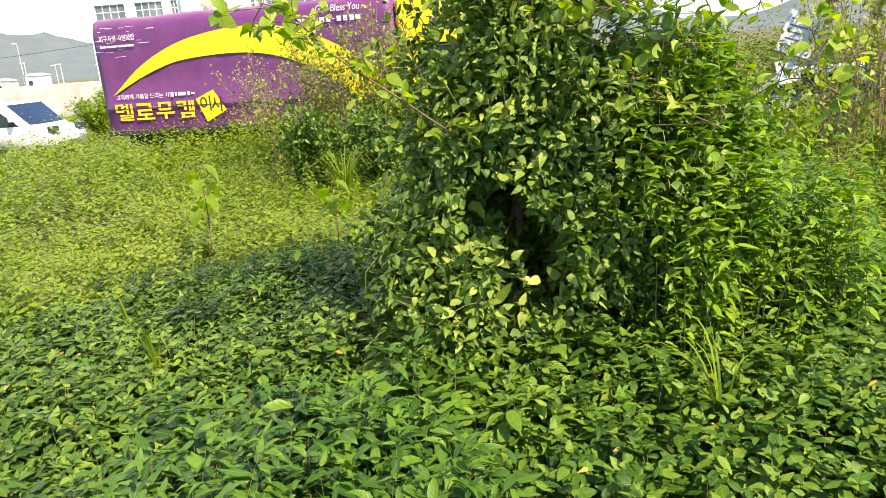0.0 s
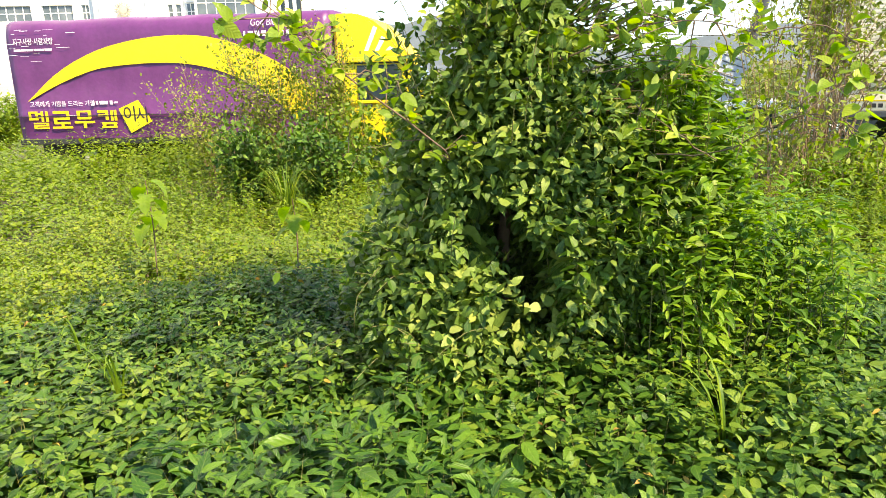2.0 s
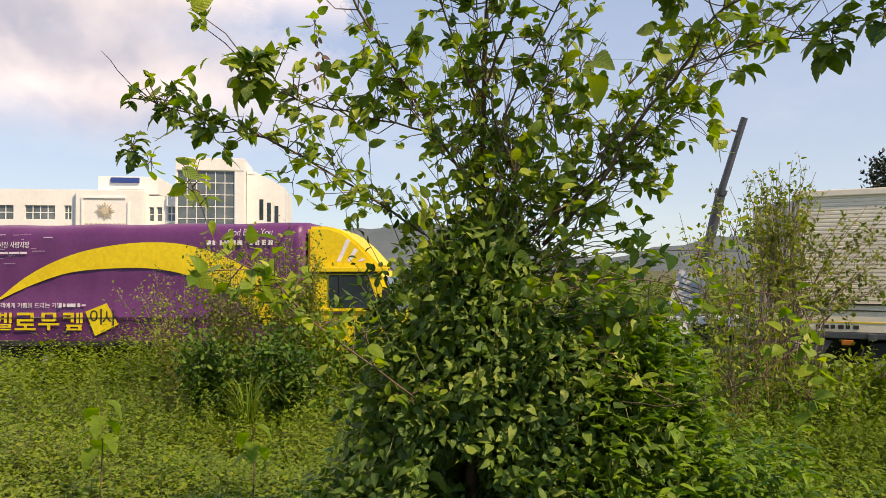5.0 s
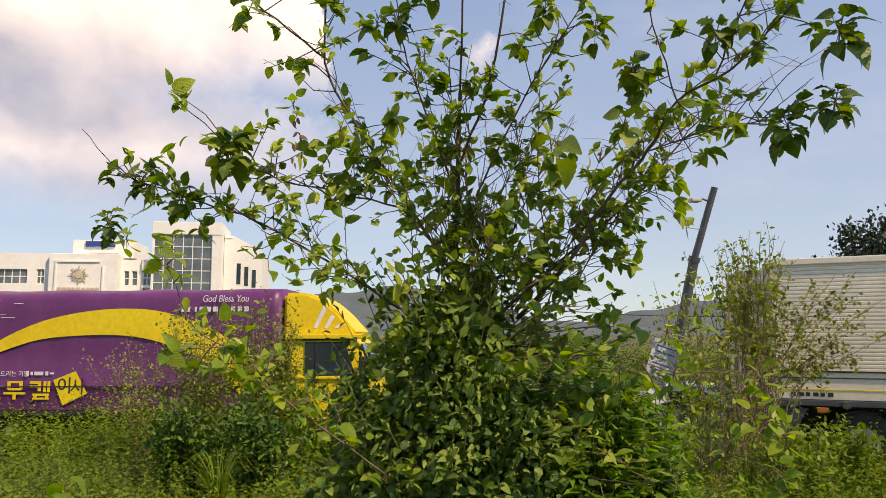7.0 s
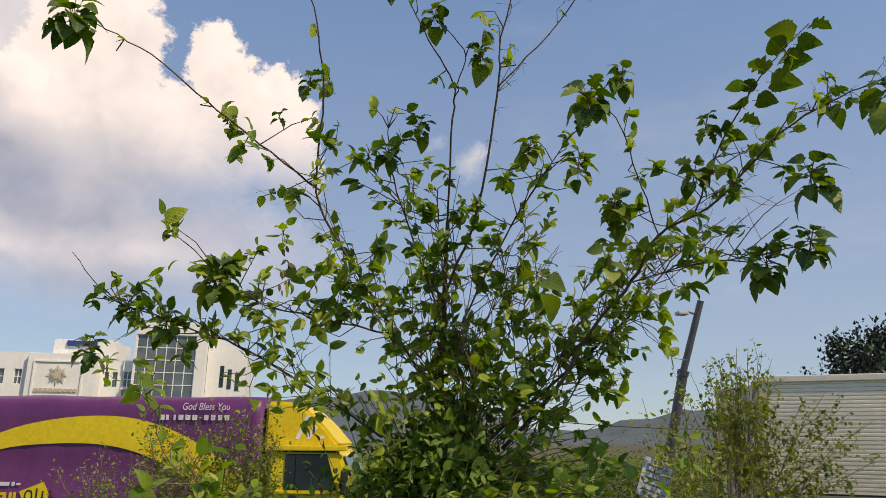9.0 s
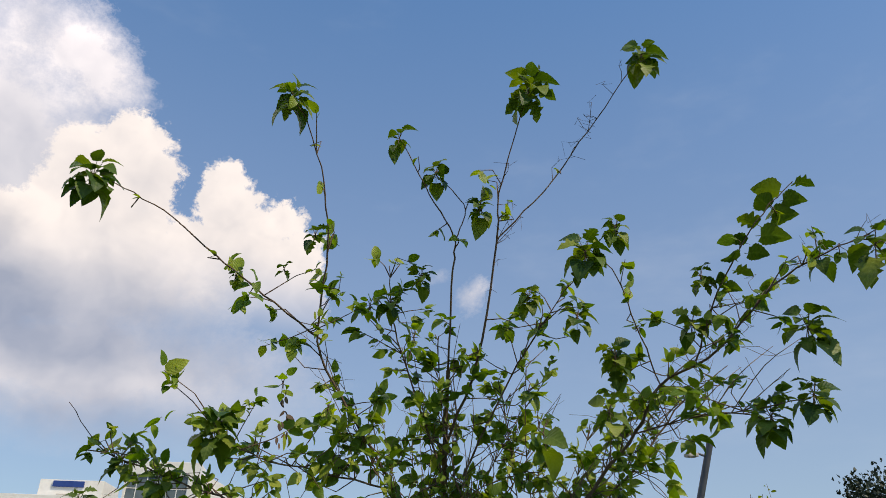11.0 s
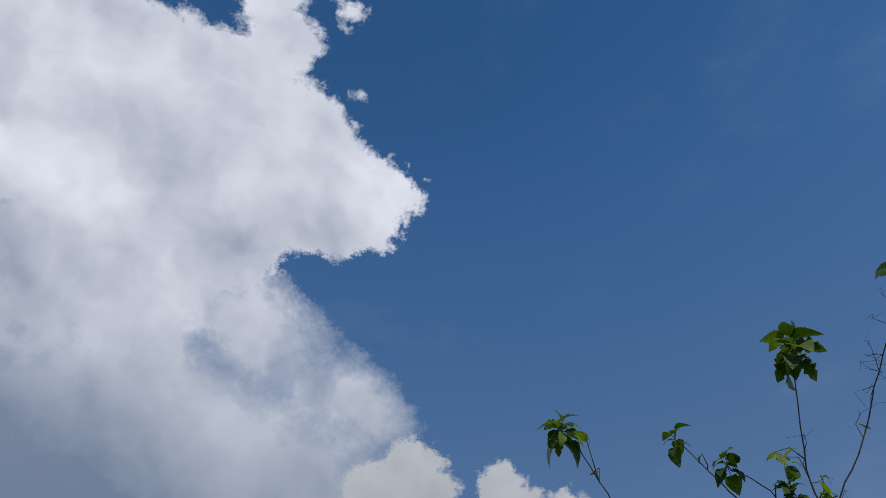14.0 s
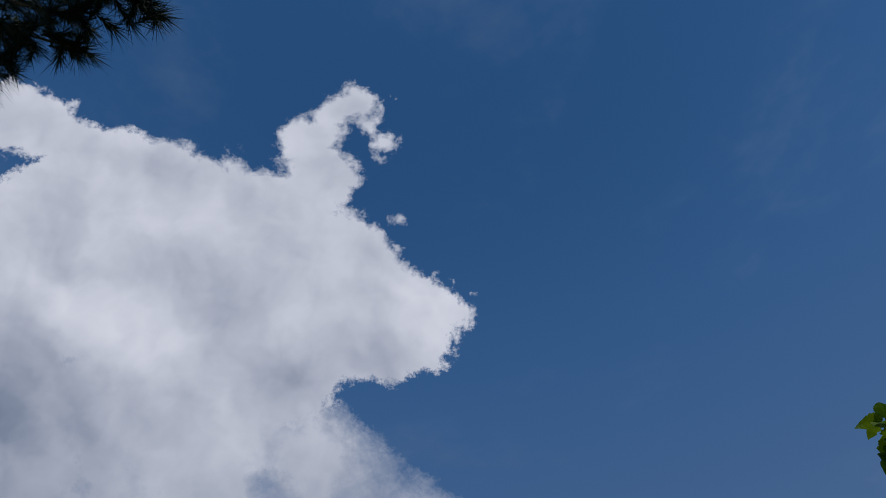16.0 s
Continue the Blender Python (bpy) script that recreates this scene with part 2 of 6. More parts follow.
def leaf_material(name, stops, through=0.17, rough=0.40, per_object=False, tint=(0.85, 1.0, 0.12), patch=0.9, gloss=0.2, spread=0.75):
    """Leaf blades: colour by the leaf, by broad patches, and a fine mottle; light shines through."""
    m, nt, bsdf = material(name, rough)
    if per_object:
        rnd = nt.nodes.new("ShaderNodeObjectInfo").outputs["Random"]
    else:
        rnd = nt.nodes.new("ShaderNodeNewGeometry").outputs["Random Per Island"]
    mixv = nt.nodes.new("ShaderNodeMath")
    mixv.operation = "MULTIPLY_ADD"
    nt.links.new(noise_node(nt, patch, 3.0), mixv.inputs[0])
    mixv.inputs[1].default_value = 0.9
    sub = nt.nodes.new("ShaderNodeMath")
    sub.operation = "MULTIPLY_ADD"
    nt.links.new(rnd, sub.inputs[0])
    sub.inputs[1].default_value, sub.inputs[2].default_value = spread, .055 - spread / 2
    nt.links.new(sub.outputs[0], mixv.inputs[2])
    col = ramp_node(nt, mixv.outputs[0], stops)
    fine = noise_node(nt, 55.0, 2.0)
    # the blade's own chart: x across from 0 to 1, y from stalk to tip
    uv = nt.nodes.new("ShaderNodeUVMap")
    uv.uv_map = "blade"
    sep = nt.nodes.new("ShaderNodeSeparateXYZ")
    nt.links.new(uv.outputs[0], sep.inputs[0])

    def calc(op, a, b=0.0, c=0.0):
        n = nt.nodes.new("ShaderNodeMath")
        n.operation = op
        for i, v in enumerate((a, b, c)):
            if isinstance(v, (int, float)):
                n.inputs[i].default_value = v
            else:
                nt.links.new(v, n.inputs[i])
        return n.outputs[0]

    off = calc("ABSOLUTE", calc("SUBTRACT", sep.outputs[0], 0.5))
    rib = calc("LESS_THAN", off, 0.035)
    wave = calc("SINE", calc("MULTIPLY", calc("SUBTRACT", sep.outputs[1], calc("MULTIPLY", off, 0.7)), 38.0))
    vein = calc("MAXIMUM", rib, calc("MULTIPLY", calc("GREATER_THAN", wave, 0.90), 0.35))
    col = mix_node(nt, calc("MULTIPLY", vein, 0.20), col, (0.22, 0.29, 0.07))
    col = mix_node(nt, 0.35, col, mix_node(nt, 1.0, col, ramp_node(nt, fine, [(0.35, (0.6, 0.65, 0.55)), (0.7, (1.25, 1.2, 1.2))]), "MULTIPLY"))
    nt.links.new(col, bsdf.inputs["Base Color"])
    bump_node(nt, bsdf, calc("ADD", calc("MULTIPLY", fine, 0.5), calc("MULTIPLY", wave, -0.25)), 0.4, 0.004)
    bsdf.inputs["Specular IOR Level"].default_value = gloss
    tr = nt.nodes.new("ShaderNodeBsdfTranslucent")
    nt.links.new(mix_node(nt, 1.0, col, (tint[0] * 1.9, tint[1] * 1.9, tint[2] * 1.9), "MULTIPLY"), tr.inputs[0])
    mx = nt.nodes.new("ShaderNodeMixShader")
    mx.inputs[0].default_value = through
    nt.links.new(bsdf.outputs[0], mx.inputs[1])
    nt.links.new(tr.outputs[0], mx.inputs[2])
    nt.links.new(mx.outputs[0], nt.nodes["Material Output"].inputs[0])
    return m


GREEN = [(0.12, (0.020, 0.06, 0.009)), (0.42, (0.046, 0.115, 0.013)), (0.68, (0.09, 0.17, 0.020)), (0.95, (0.165, 0.235, 0.032))]
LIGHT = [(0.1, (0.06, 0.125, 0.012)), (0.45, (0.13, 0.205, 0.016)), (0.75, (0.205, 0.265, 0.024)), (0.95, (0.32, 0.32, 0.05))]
DARK = [(0.15, (0.032, 0.076, 0.016)), (0.45, (0.090, 0.160, 0.028)), (0.75, (0.172, 0.25, 0.047)), (0.95, (0.27, 0.315, 0.07))]
CROWN = [(0.1, (0.042, 0.090, 0.016)), (0.5, (0.115, 0.175, 0.027)), (0.8, (0.22, 0.265, 0.042)), (0.97, (0.33, 0.355, 0.075))]
M_WEED = leaf_material("weed leaf", GREEN, patch=1.1)
# lighter, yellower copy of the weed leaf: sunlight put into the colour
M_WEEDL = leaf_material("sunlit-toned weed leaf", LIGHT, through=0.30, patch=0.45, spread=0.5)
M_YELLOWGREEN = leaf_material("yellow-green shrub leaf", [(0.1, (0.05, 0.11, 0.012)), (0.4, (0.105, 0.175, 0.016)), (0.75, (0.20, 0.25, 0.024)), (0.95, (0.33, 0.32, 0.05))], through=0.22, patch=1.2)
M_YOUNG = leaf_material("young mulberry leaf", [(0.1, (0.09, 0.17, 0.02)), (0.5, (0.20, 0.29, 0.03)), (0.9, (0.36, 0.41, 0.055))], through=0.48, patch=2.0)
M_BRUSH = leaf_material("brown-green brush", [(0.1, (0.06, 0.085, 0.02)), (0.5, (0.11, 0.13, 0.03)), (0.9, (0.2, 0.19, 0.06))], patch=0.5)
M_LUSH = leaf_material("lush lance leaf", [(0.1, (0.018, 0.062, 0.010)), (0.5, (0.042, 0.115, 0.014)), (0.9, (0.09, 0.18, 0.02))], patch=2.0)
M_FLANK = leaf_material("vivid lance leaf", [(0.1, (0.046, 0.115, 0.014)), (0.5, (0.112, 0.22, 0.02)), (0.9, (0.21, 0.32, 0.03))], through=0.30, patch=1.3)
M_VINE = leaf_material("vine leaf", DARK, through=0.2, patch=1.6)
M_TREE = leaf_material("mulberry leaf", CROWN, through=0.24, per_object=True, rough=0.42, gloss=0.25)
M_TWIGLEAF = leaf_material("small mulberry leaf", [(0.1, (0.075, 0.15, 0.019)), (0.5, (0.18, 0.265, 0.033)), (0.8, (0.31, 0.37, 0.052)), (0.97, (0.42, 0.44, 0.09))], through=0.30, gloss=0.28)
M_BARK = surface("brown bark", [(0.3, (0.10, 0.062, 0.042)), (0.6, (0.18, 0.12, 0.08)), (0.85, (0.26, 0.20, 0.145))], 9, 0.85, grain=120, bump=0.6)
M_STEM = surface("green stem", [(0.3, (0.10, 0.12, 0.03)), (0.7, (0.22, 0.2, 0.07))], 12, 0.7)
M_LITTER = leaf_material("withered leaf", [(0.1, (0.25, 0.13, 0.04)), (0.5, (0.42, 0.28, 0.05)), (0.9, (0.55, 0.42, 0.12))], patch=3.0)
M_SOIL = surface("dark soil with mossy patches", [(0.25, (0.06, 0.042, 0.022)), (0.45, (0.10, 0.078, 0.038)), (0.6, (0.07, 0.085, 0.022)), (0.8, (0.085, 0.12, 0.026))], 0.7, 0.95, grain=30, bump=0.8, dist=0.02)
M_GRASS = leaf_material("grass blade", LIGHT, patch=0.7)
M_PINE = surface("pine needle", [(0.3, (0.008, 0.02, 0.009)), (0.7, (0.02, 0.042, 0.016))], 6, 0.6)
M_WHITE = surface("white painted wall", [(0.3, (0.74, 0.73, 0.69)), (0.7, (0.83, 0.82, 0.78))], 0.35, 0.75, grain=3, bump=0.03, grain_mix=0.12)
M_GLASS, nt_, bs_ = material("dark window glass", 0.06)
nt_.links.new(ramp_node(nt_, noise_node(nt_, 0.8), [(0.3, (0.015, 0.025, 0.03)), (0.7, (0.04, 0.06, 0.07))]), bs_.inputs["Base Color"])
bs_.inputs["Specular IOR Level"].default_value = 0.3
M_PANE, nt_, bs_ = material("pale building glass", 0.08)
nt_.links.new(ramp_node(nt_, noise_node(nt_, 0.5), [(0.3, (0.06, 0.085, 0.095)), (0.7, (0.16, 0.19, 0.20))]), bs_.inputs["Base Color"])
bs_.inputs["Specular IOR Level"].default_value = 0.6
M_SCREEN, nt_, bs_ = material("blue-black windscreen glass", 0.08)
nt_.links.new(ramp_node(nt_, noise_node(nt_, 0.6), [(0.3, (0.008, 0.018, 0.045)), (0.7, (0.02, 0.04, 0.09))]), bs_.inputs["Base Color"])
bs_.inputs["Specular IOR Level"].default_value = 0.2
M_BLUE = surface("blue sign paint", [(0.3, (0.015, 0.045, 0.2)), (0.7, (0.02, 0.06, 0.26))], 1.0, 0.5)
M_PURPLE = surface("faded purple tarpaulin", [(0.25, (0.105, 0.022, 0.105)), (0.55, (0.135, 0.028, 0.13)), (0.85, (0.17, 0.05, 0.155))], 1.4, 0.42, grain=9, bump=0.25, dist=0.02)
M_YELLOW = surface("yellow paint", [(0.3, (0.72, 0.50, 0.012)), (0.7, (0.82, 0.62, 0.02))], 1.3, 0.5, grain=14, bump=0.1)
M_LETTER = surface("white lettering", [(0.3, (0.62, 0.56, 0.64)), (0.7, (0.78, 0.74, 0.78))], 3, 0.6)
# near-black; on steel and the stair tower's core the shade is in the colour
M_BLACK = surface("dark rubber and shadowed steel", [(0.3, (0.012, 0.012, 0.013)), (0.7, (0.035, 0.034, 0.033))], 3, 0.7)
M_CARWHITE = surface("white car paint", [(0.3, (0.74, 0.75, 0.77)), (0.7, (0.8, 0.81, 0.83))], 0.7, 0.25, grain=20, bump=0.02, grain_mix=0.06)
M_BOX = surface("off-white corrugated panel", [(0.3, (0.80, 0.70, 0.56)), (0.7, (0.87, 0.79, 0.66))], 0.9, 0.5, grain=10, bump=0.05, grain_mix=0.15)
M_RUSTY = surface("grey-brown door steel", [(0.3, (0.46, 0.42, 0.37)), (0.7, (0.66, 0.61, 0.54))], 1.5, 0.6)
M_TAN = surface("tan bare stem", [(0.3, (0.14, 0.09, 0.05)), (0.7, (0.29, 0.20, 0.12))], 9, 0.8)
M_CONCRETE = surface("weathered concrete", [(0.3, (0.34, 0.33, 0.3)), (0.7, (0.5, 0.48, 0.44))], 1.2, 0.85)
M_POLE = surface("dark grey steel pole", [(0.3, (0.05, 0.057, 0.07)), (0.7, (0.09, 0.10, 0.115))], 2, 0.5)
M_SIGN = surface("sun-bleached sign board", [(0.3, (0.34, 0.37, 0.42)), (0.6, (0.48, 0.50, 0.53)), (0.8, (0.60, 0.61, 0.62))], 4, 0.5)
M_OLIVE = leaf_material("olive bush leaf", [(0.1, (0.085, 0.125, 0.02)), (0.5, (0.175, 0.225, 0.034)), (0.9, (0.31, 0.33, 0.06))], through=0.26, patch=1.5)
# distance haze is mixed into this blue-grey base colour
M_HILL = leaf_material("haze-toned wooded hillside", [(0.1, (0.075, 0.098, 0.108)), (0.5, (0.095, 0.12, 0.132)), (0.9, (0.12, 0.145, 0.155))], through=0.0, rough=0.95, patch=0.05)
M_LAMP = surface("amber lamp lens", [(0.3, (0.5, 0.12, 0.02)), (0.7, (0.6, 0.2, 0.04))], 8, 0.3)
M_GOLD = surface("pale bronze emblem", [(0.3, (0.46, 0.38, 0.25)), (0.7, (0.60, 0.52, 0.38))], 2, 0.5)


# ---------------------------------------------------------------- building blocks
def obj(name, data, mat=None, parent=None, label=""):
    ob = new(name, data)
    if mat:
        data.materials.append(mat)
    if parent:
        ob.parent = parent
    if label:
        tagged(ob, label)
    return ob


def part(name, bm, mat, parent=None, label="", smooth=False):
    me = bpy.data.meshes.new(name)
    bm.to_mesh(me)
    bm.free()
    if smooth:
        me.shade_smooth()
    return obj(name, me, mat, parent, label)


def thing(name, x, y, z, turn, label, category, group="", kind=""):
    ob = new(name)
    ob.empty_display_size = 0.2
    ob.matrix_world = pose(x, y, z, 0, 0, turn)
    return tagged(ob, label, category, group, kind)


def slab(bm, x0, x1, y0, y1, z0, z1, bevel=0.0):
    """A box with eased edges, added to bm."""
    r = bmesh.ops.create_cube(bm, size=1.0, matrix=Matrix.LocRotScale(((x0 + x1) / 2, (y0 + y1) / 2, (z0 + z1) / 2), None, (x1 - x0, y1 - y0, z1 - z0)))
    if bevel:
        edges = list({e for v in r["verts"] for e in v.link_edges})
        bmesh.ops.bevel(bm, geom=edges, offset=bevel, segments=2, affect="EDGES", profile=0.6)
    return bm


def box(x0, x1, y0, y1, z0, z1, bevel=0.0):
    return slab(bmesh.new(), x0, x1, y0, y1, z0, z1, bevel)


def prism(outline, y0, y1):
    """A plate: an outline of (x, z) points carried from y0 to y1."""
    bm = bmesh.new()
    a = [bm.verts.new((x, y0, z)) for x, z in outline]
    b = [bm.verts.new((x, y1, z)) for x, z in outline]
    n = len(a)
    bm.faces.new(a)
    bm.faces.new(b[::-1])
    for i in range(n):
        bm.faces.new((a[i], b[i], b[(i + 1) % n], a[(i + 1) % n]))
    bmesh.ops.recalc_face_normals(bm, faces=bm.faces)
    return bm


def smooth_line(points, n):
    """n + 1 points along a Catmull-Rom line through the given points."""
    p = np.array(points, float)
    p = np.vstack([2 * p[0] - p[1], p, 2 * p[-1] - p[-2]])
    out = []
    m = len(points) - 1
    for k in np.linspace(0, m, n + 1):
        i = min(int(k), m - 1)
        t = k - i
        a, b, c, d = p[i], p[i + 1], p[i + 2], p[i + 3]
        out.append(0.5 * (2 * b + (c - a) * t + (2 * a - 5 * b + 4 * c - d) * t * t + (3 * b - a - 3 * c + d) * t ** 3))
    return np.array(out)


def tube_data(line, r0, r1, sides=6):
    """Vertices and triangles of a tapered tube along a line."""
    line = np.asarray(line, float)
    n = len(line)
    tang = np.gradient(line, axis=0)
    tang /= np.linalg.norm(tang, axis=1, keepdims=True) + 1e-9
    ref = np.array([0.3, 1.0, 0.17])
    a = np.cross(tang, ref)
    a /= np.linalg.norm(a, axis=1, keepdims=True) + 1e-9
    b = np.cross(tang, a)
    rad = np.linspace(r0, r1, n)[:, None, None]
    ang = np.linspace(0, 2 * np.pi, sides, endpoint=False)
    v = line[:, None] + rad * (np.cos(ang)[None, :, None] * a[:, None] + np.sin(ang)[None, :, None] * b[:, None])
    i, j = np.meshgrid(np.arange(n - 1), np.arange(sides), indexing="ij")
    p, q = i * sides + j, i * sides + (j + 1) % sides
    f = np.concatenate([np.stack([p, q, q + sides], -1).reshape(-1, 3), np.stack([p, q + sides, p + sides], -1).reshape(-1, 3)])
    return v.reshape(-1, 3), f


def tri_mesh(name, verts, tris, smooth=False, leaf=""):
    me = bpy.data.meshes.new(name)
    verts, tris = np.asarray(verts, np.float32), np.asarray(tris, np.int32)
    me.vertices.add(len(verts))
    me.vertices.foreach_set("co", verts.ravel())
    me.loops.add(tris.size)
    me.loops.foreach_set("vertex_index", tris.ravel())
    me.polygons.add(len(tris))
    me.polygons.foreach_set("loop_start", np.arange(0, tris.size, 3, dtype=np.int32))
    me.update(calc_edges=True)
    if leaf:
        uv = BLADES[leaf][2]
        me.uv_layers.new(name="blade").data.foreach_set("uv", uv[tris.ravel() % len(uv)].ravel())
    if smooth:
        me.shade_smooth()
    return me


def joined(chunks):
    vs, fs, k = [], [], 0
    for v, f in chunks:
        vs.append(v)
        fs.append(f + k)
        k += len(v)
    return np.concatenate(vs), np.concatenate(fs)


rng = np.random.default_rng(7)
# leaf blades, stalk at the origin, tip at y = 1: the midrib, then the left edge, then the right edge
BLADES = {}


def blade(name, rib, edge):
    """rib: (y, z) points from stalk to tip; edge: (half width, y, z) points between them."""
    r, e = len(rib), len(edge)
    v = [(0, y, z) for y, z in rib] + [(-w, y, z) for w, y, z in edge] + [(w, y, z) for w, y, z in edge]
    f = []
    for side in (0, 1):
        k = r + side * e
        t = [(0, 1, k)]
        for i in range(e - 1):
            t += [(k + i, i + 1, k + i + 1), (i + 1, i + 2, k + i + 1)]
        t.append((k + e - 1, r - 2, r - 1))
        f += [q if side == 0 else q[::-1] for q in t]
    v = np.array(v, float)
    BLADES[name] = (v, np.array(f), (v[:, :2] + (.5, 0)).astype(np.float32))


blade("fine", [(0, 0), (.16, .02), (.40, .04), (.66, .03), (.87, -.02), (1, -.09)], [(.30, .06, .05), (.48, .30, .12), (.43, .56, .11), (.22, .82, .05)])
blade("mid", [(0, 0), (.25, .03), (.62, .03), (.86, -.02), (1, -.09)], [(.42, .16, .09), (.49, .46, .12), (.24, .80, .05)])
blade("small", [(0, 0), (.3, .03), (.7, .02), (1, -.07)], [(.44, .20, .08), (.40, .60, .08)])
blade("heart", [(0, 0), (.14, .02), (.42, .04), (.76, 0), (1, -.12)], [(.38, .03, .06), (.50, .32, .10), (.24, .74, .04)])
blade("coarse", [(0, 0), (.45, .05), (1, -.08)], [(.45, .42, .12)])


def unit(v):
    return v / (np.linalg.norm(v, axis=-1, keepdims=True) + 1e-9)


def leaves(pos, along, normal, length, width, kind="mid"):
    """Many blades at once: base points, directions, upper sides, lengths, and widths as shares of the length."""
    bv, bf, _ = BLADES[kind]
    f = unit(along)
    s = unit(np.cross(f, normal))
    n = np.cross(s, f)
    k = len(pos)
    curl = rng.uniform(-.6, 1.8, (k, 1, 1))
    t = np.repeat(bv[None], k, 0)
    loc = (t[..., 0:1] * width[:, None, None] * s[:, None] + t[..., 1:2] * f[:, None] + t[..., 2:3] * curl * n[:, None]) * length[:, None, None] + pos[:, None]
    return loc.reshape(-1, 3), (bf[None] + len(bv) * np.arange(k)[:, None, None]).reshape(-1, 3)


def waves(x, y, seed, size):
    """Smooth uneven heights between about -1 and 1."""
    r = np.random.default_rng(seed)
    out = 0
    for i in range(7):
        a, k, ph = r.uniform(0, 2 * np.pi), (2 * np.pi / size) * 1.55 ** (i - 2), r.uniform(0, 6.28)
        out = out + np.sin(k * (np.cos(a) * x + np.sin(a) * y) + ph + 0.8 * np.sin(k * .7 * (np.sin(a) * x - np.cos(a) * y))) / 1.35 ** max(i, 1)
    return out / 2.6


def soil(x, y):
    r = np.hypot(x, y)
    t = np.clip((r - 3.5) / 7.5, 0, 1)
    return -0.08 - 0.62 * t * t * (3 - 2 * t) + 0.03 * waves(x, y, 3, 3.0)


# ---------------------------------------------------------------- ground, hills
def build_ground():
    rad = np.concatenate([[0.0], np.geomspace(0.4, 1600, 70)])
    ang = np.linspace(0, 2 * np.pi, 96, endpoint=False)
    rr, aa = np.meshgrid(rad, ang, indexing="ij")
    x, y = rr * np.sin(aa), rr * np.cos(aa)
    v = np.stack([x, y, soil(x, y)], -1).reshape(-1, 3)
    i, j = np.meshgrid(np.arange(len(rad) - 1), np.arange(96), indexing="ij")
    a, b = i * 96 + j, i * 96 + (j + 1) % 96
    f = np.concatenate([np.stack([a, a + 96, b + 96], -1).reshape(-1, 3), np.stack([a, b + 96, b], -1).reshape(-1, 3)])
    g = obj("ground", tri_mesh("ground", v, f, True), M_SOIL)
    tagged(g, "dark soil under a rank growth of weeds", "ground", kind="structure")


def build_hills():
    """Two wooded ridges beyond the plain, their haze held in the base colour."""
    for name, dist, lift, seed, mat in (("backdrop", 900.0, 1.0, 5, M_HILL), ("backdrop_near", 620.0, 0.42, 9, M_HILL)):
        a = np.radians(np.linspace(-100, 100, 260))
        d = np.degrees(a)
        el = 3.0 + 0.7 * np.sin(d * .13 + 1) + 0.45 * np.sin(d * .31 + seed) + .12 * np.sin(d * 1.3) - 1.3 * np.exp(-((d - 20) / 9) ** 2)
        el = np.maximum(el, 0.8) * lift
        rows = []
        for k, s in enumerate((0.0, 0.45, 0.8, 1.0)):
            r = dist + 160 * s
            z = -3 + (r * np.tan(np.radians(el)) + 3) * s ** 0.8 + (0 if k == 0 else 1) * 2.5 * waves(d * 3, d * 0 + k, seed, 2.0)
            rows.append(np.stack([r * np.sin(a), r * np.cos(a), z], -1))
        v = np.stack(rows).reshape(-1, 3)
        i, j = np.meshgrid(np.arange(3), np.arange(259), indexing="ij")
        p = i * 260 + j
        f = np.concatenate([np.stack([p, p + 1, p + 261], -1).reshape(-1, 3), np.stack([p, p + 261, p + 260], -1).reshape(-1, 3)])
        tagged(obj(name, tri_mesh(name, v, f, True), mat), "wooded hill ridge beyond the plain, haze put into its colour", "hills", kind="structure")


build_ground()
build_hills()


# ---------------------------------------------------------------- office building far behind the trucks
def window(parent, x0, x1, z0, z1, y, cols, rows, depth=0.18):
    """A frame with its bars, and one pane behind each opening."""
    h = 0.035
    xs = [x0 + (x1 - x0) * k / cols + d for k in range(cols + 1) for d in (-h, h)]
    zs = [z0 + (z1 - z0) * k / rows + d for k in range(rows + 1) for d in (-h, h)]
    bm = bmesh.new()
    grid = {(i, k, q): bm.verts.new((x, yy, z)) for i, x in enumerate(xs) for k, z in enumerate(zs) for q, yy in enumerate((y - .06, y + .05))}

    def solid(i, k):
        return 0 <= i < len(xs) - 1 and 0 <= k < len(zs) - 1 and (i % 2 == 0 or k % 2 == 0)

    for i in range(len(xs) - 1):
        for k in range(len(zs) - 1):
            if not solid(i, k):
                continue
            for q in (0, 1):
                bm.faces.new([grid[g] for g in ((i, k, q), (i + 1, k, q), (i + 1, k + 1, q), (i, k + 1, q))])
            for di, dk, a, b in ((-1, 0, (i, k), (i, k + 1)), (1, 0, (i + 1, k), (i + 1, k + 1)), (0, -1, (i, k), (i + 1, k)), (0, 1, (i, k + 1), (i + 1, k + 1))):
                if not solid(i + di, k + dk):
                    bm.faces.new([grid[g] for g in ((*a, 0), (*b, 0), (*b, 1), (*a, 1))])
    bmesh.ops.recalc_face_normals(bm, faces=bm.faces)
    frame_ob = part("window", bm, M_WHITE, parent)
    for i in range(cols):
        for j in range(rows):
            a, b = x0 + (x1 - x0) * i / cols, x0 + (x1 - x0) * (i + 1) / cols
            c, d = z0 + (z1 - z0) * j / rows, z0 + (z1 - z0) * (j + 1) / rows
            part("pane", box(a + .03, b - .03, y - .02, y + .02, c + .03, d - .03), M_PANE, frame_ob)


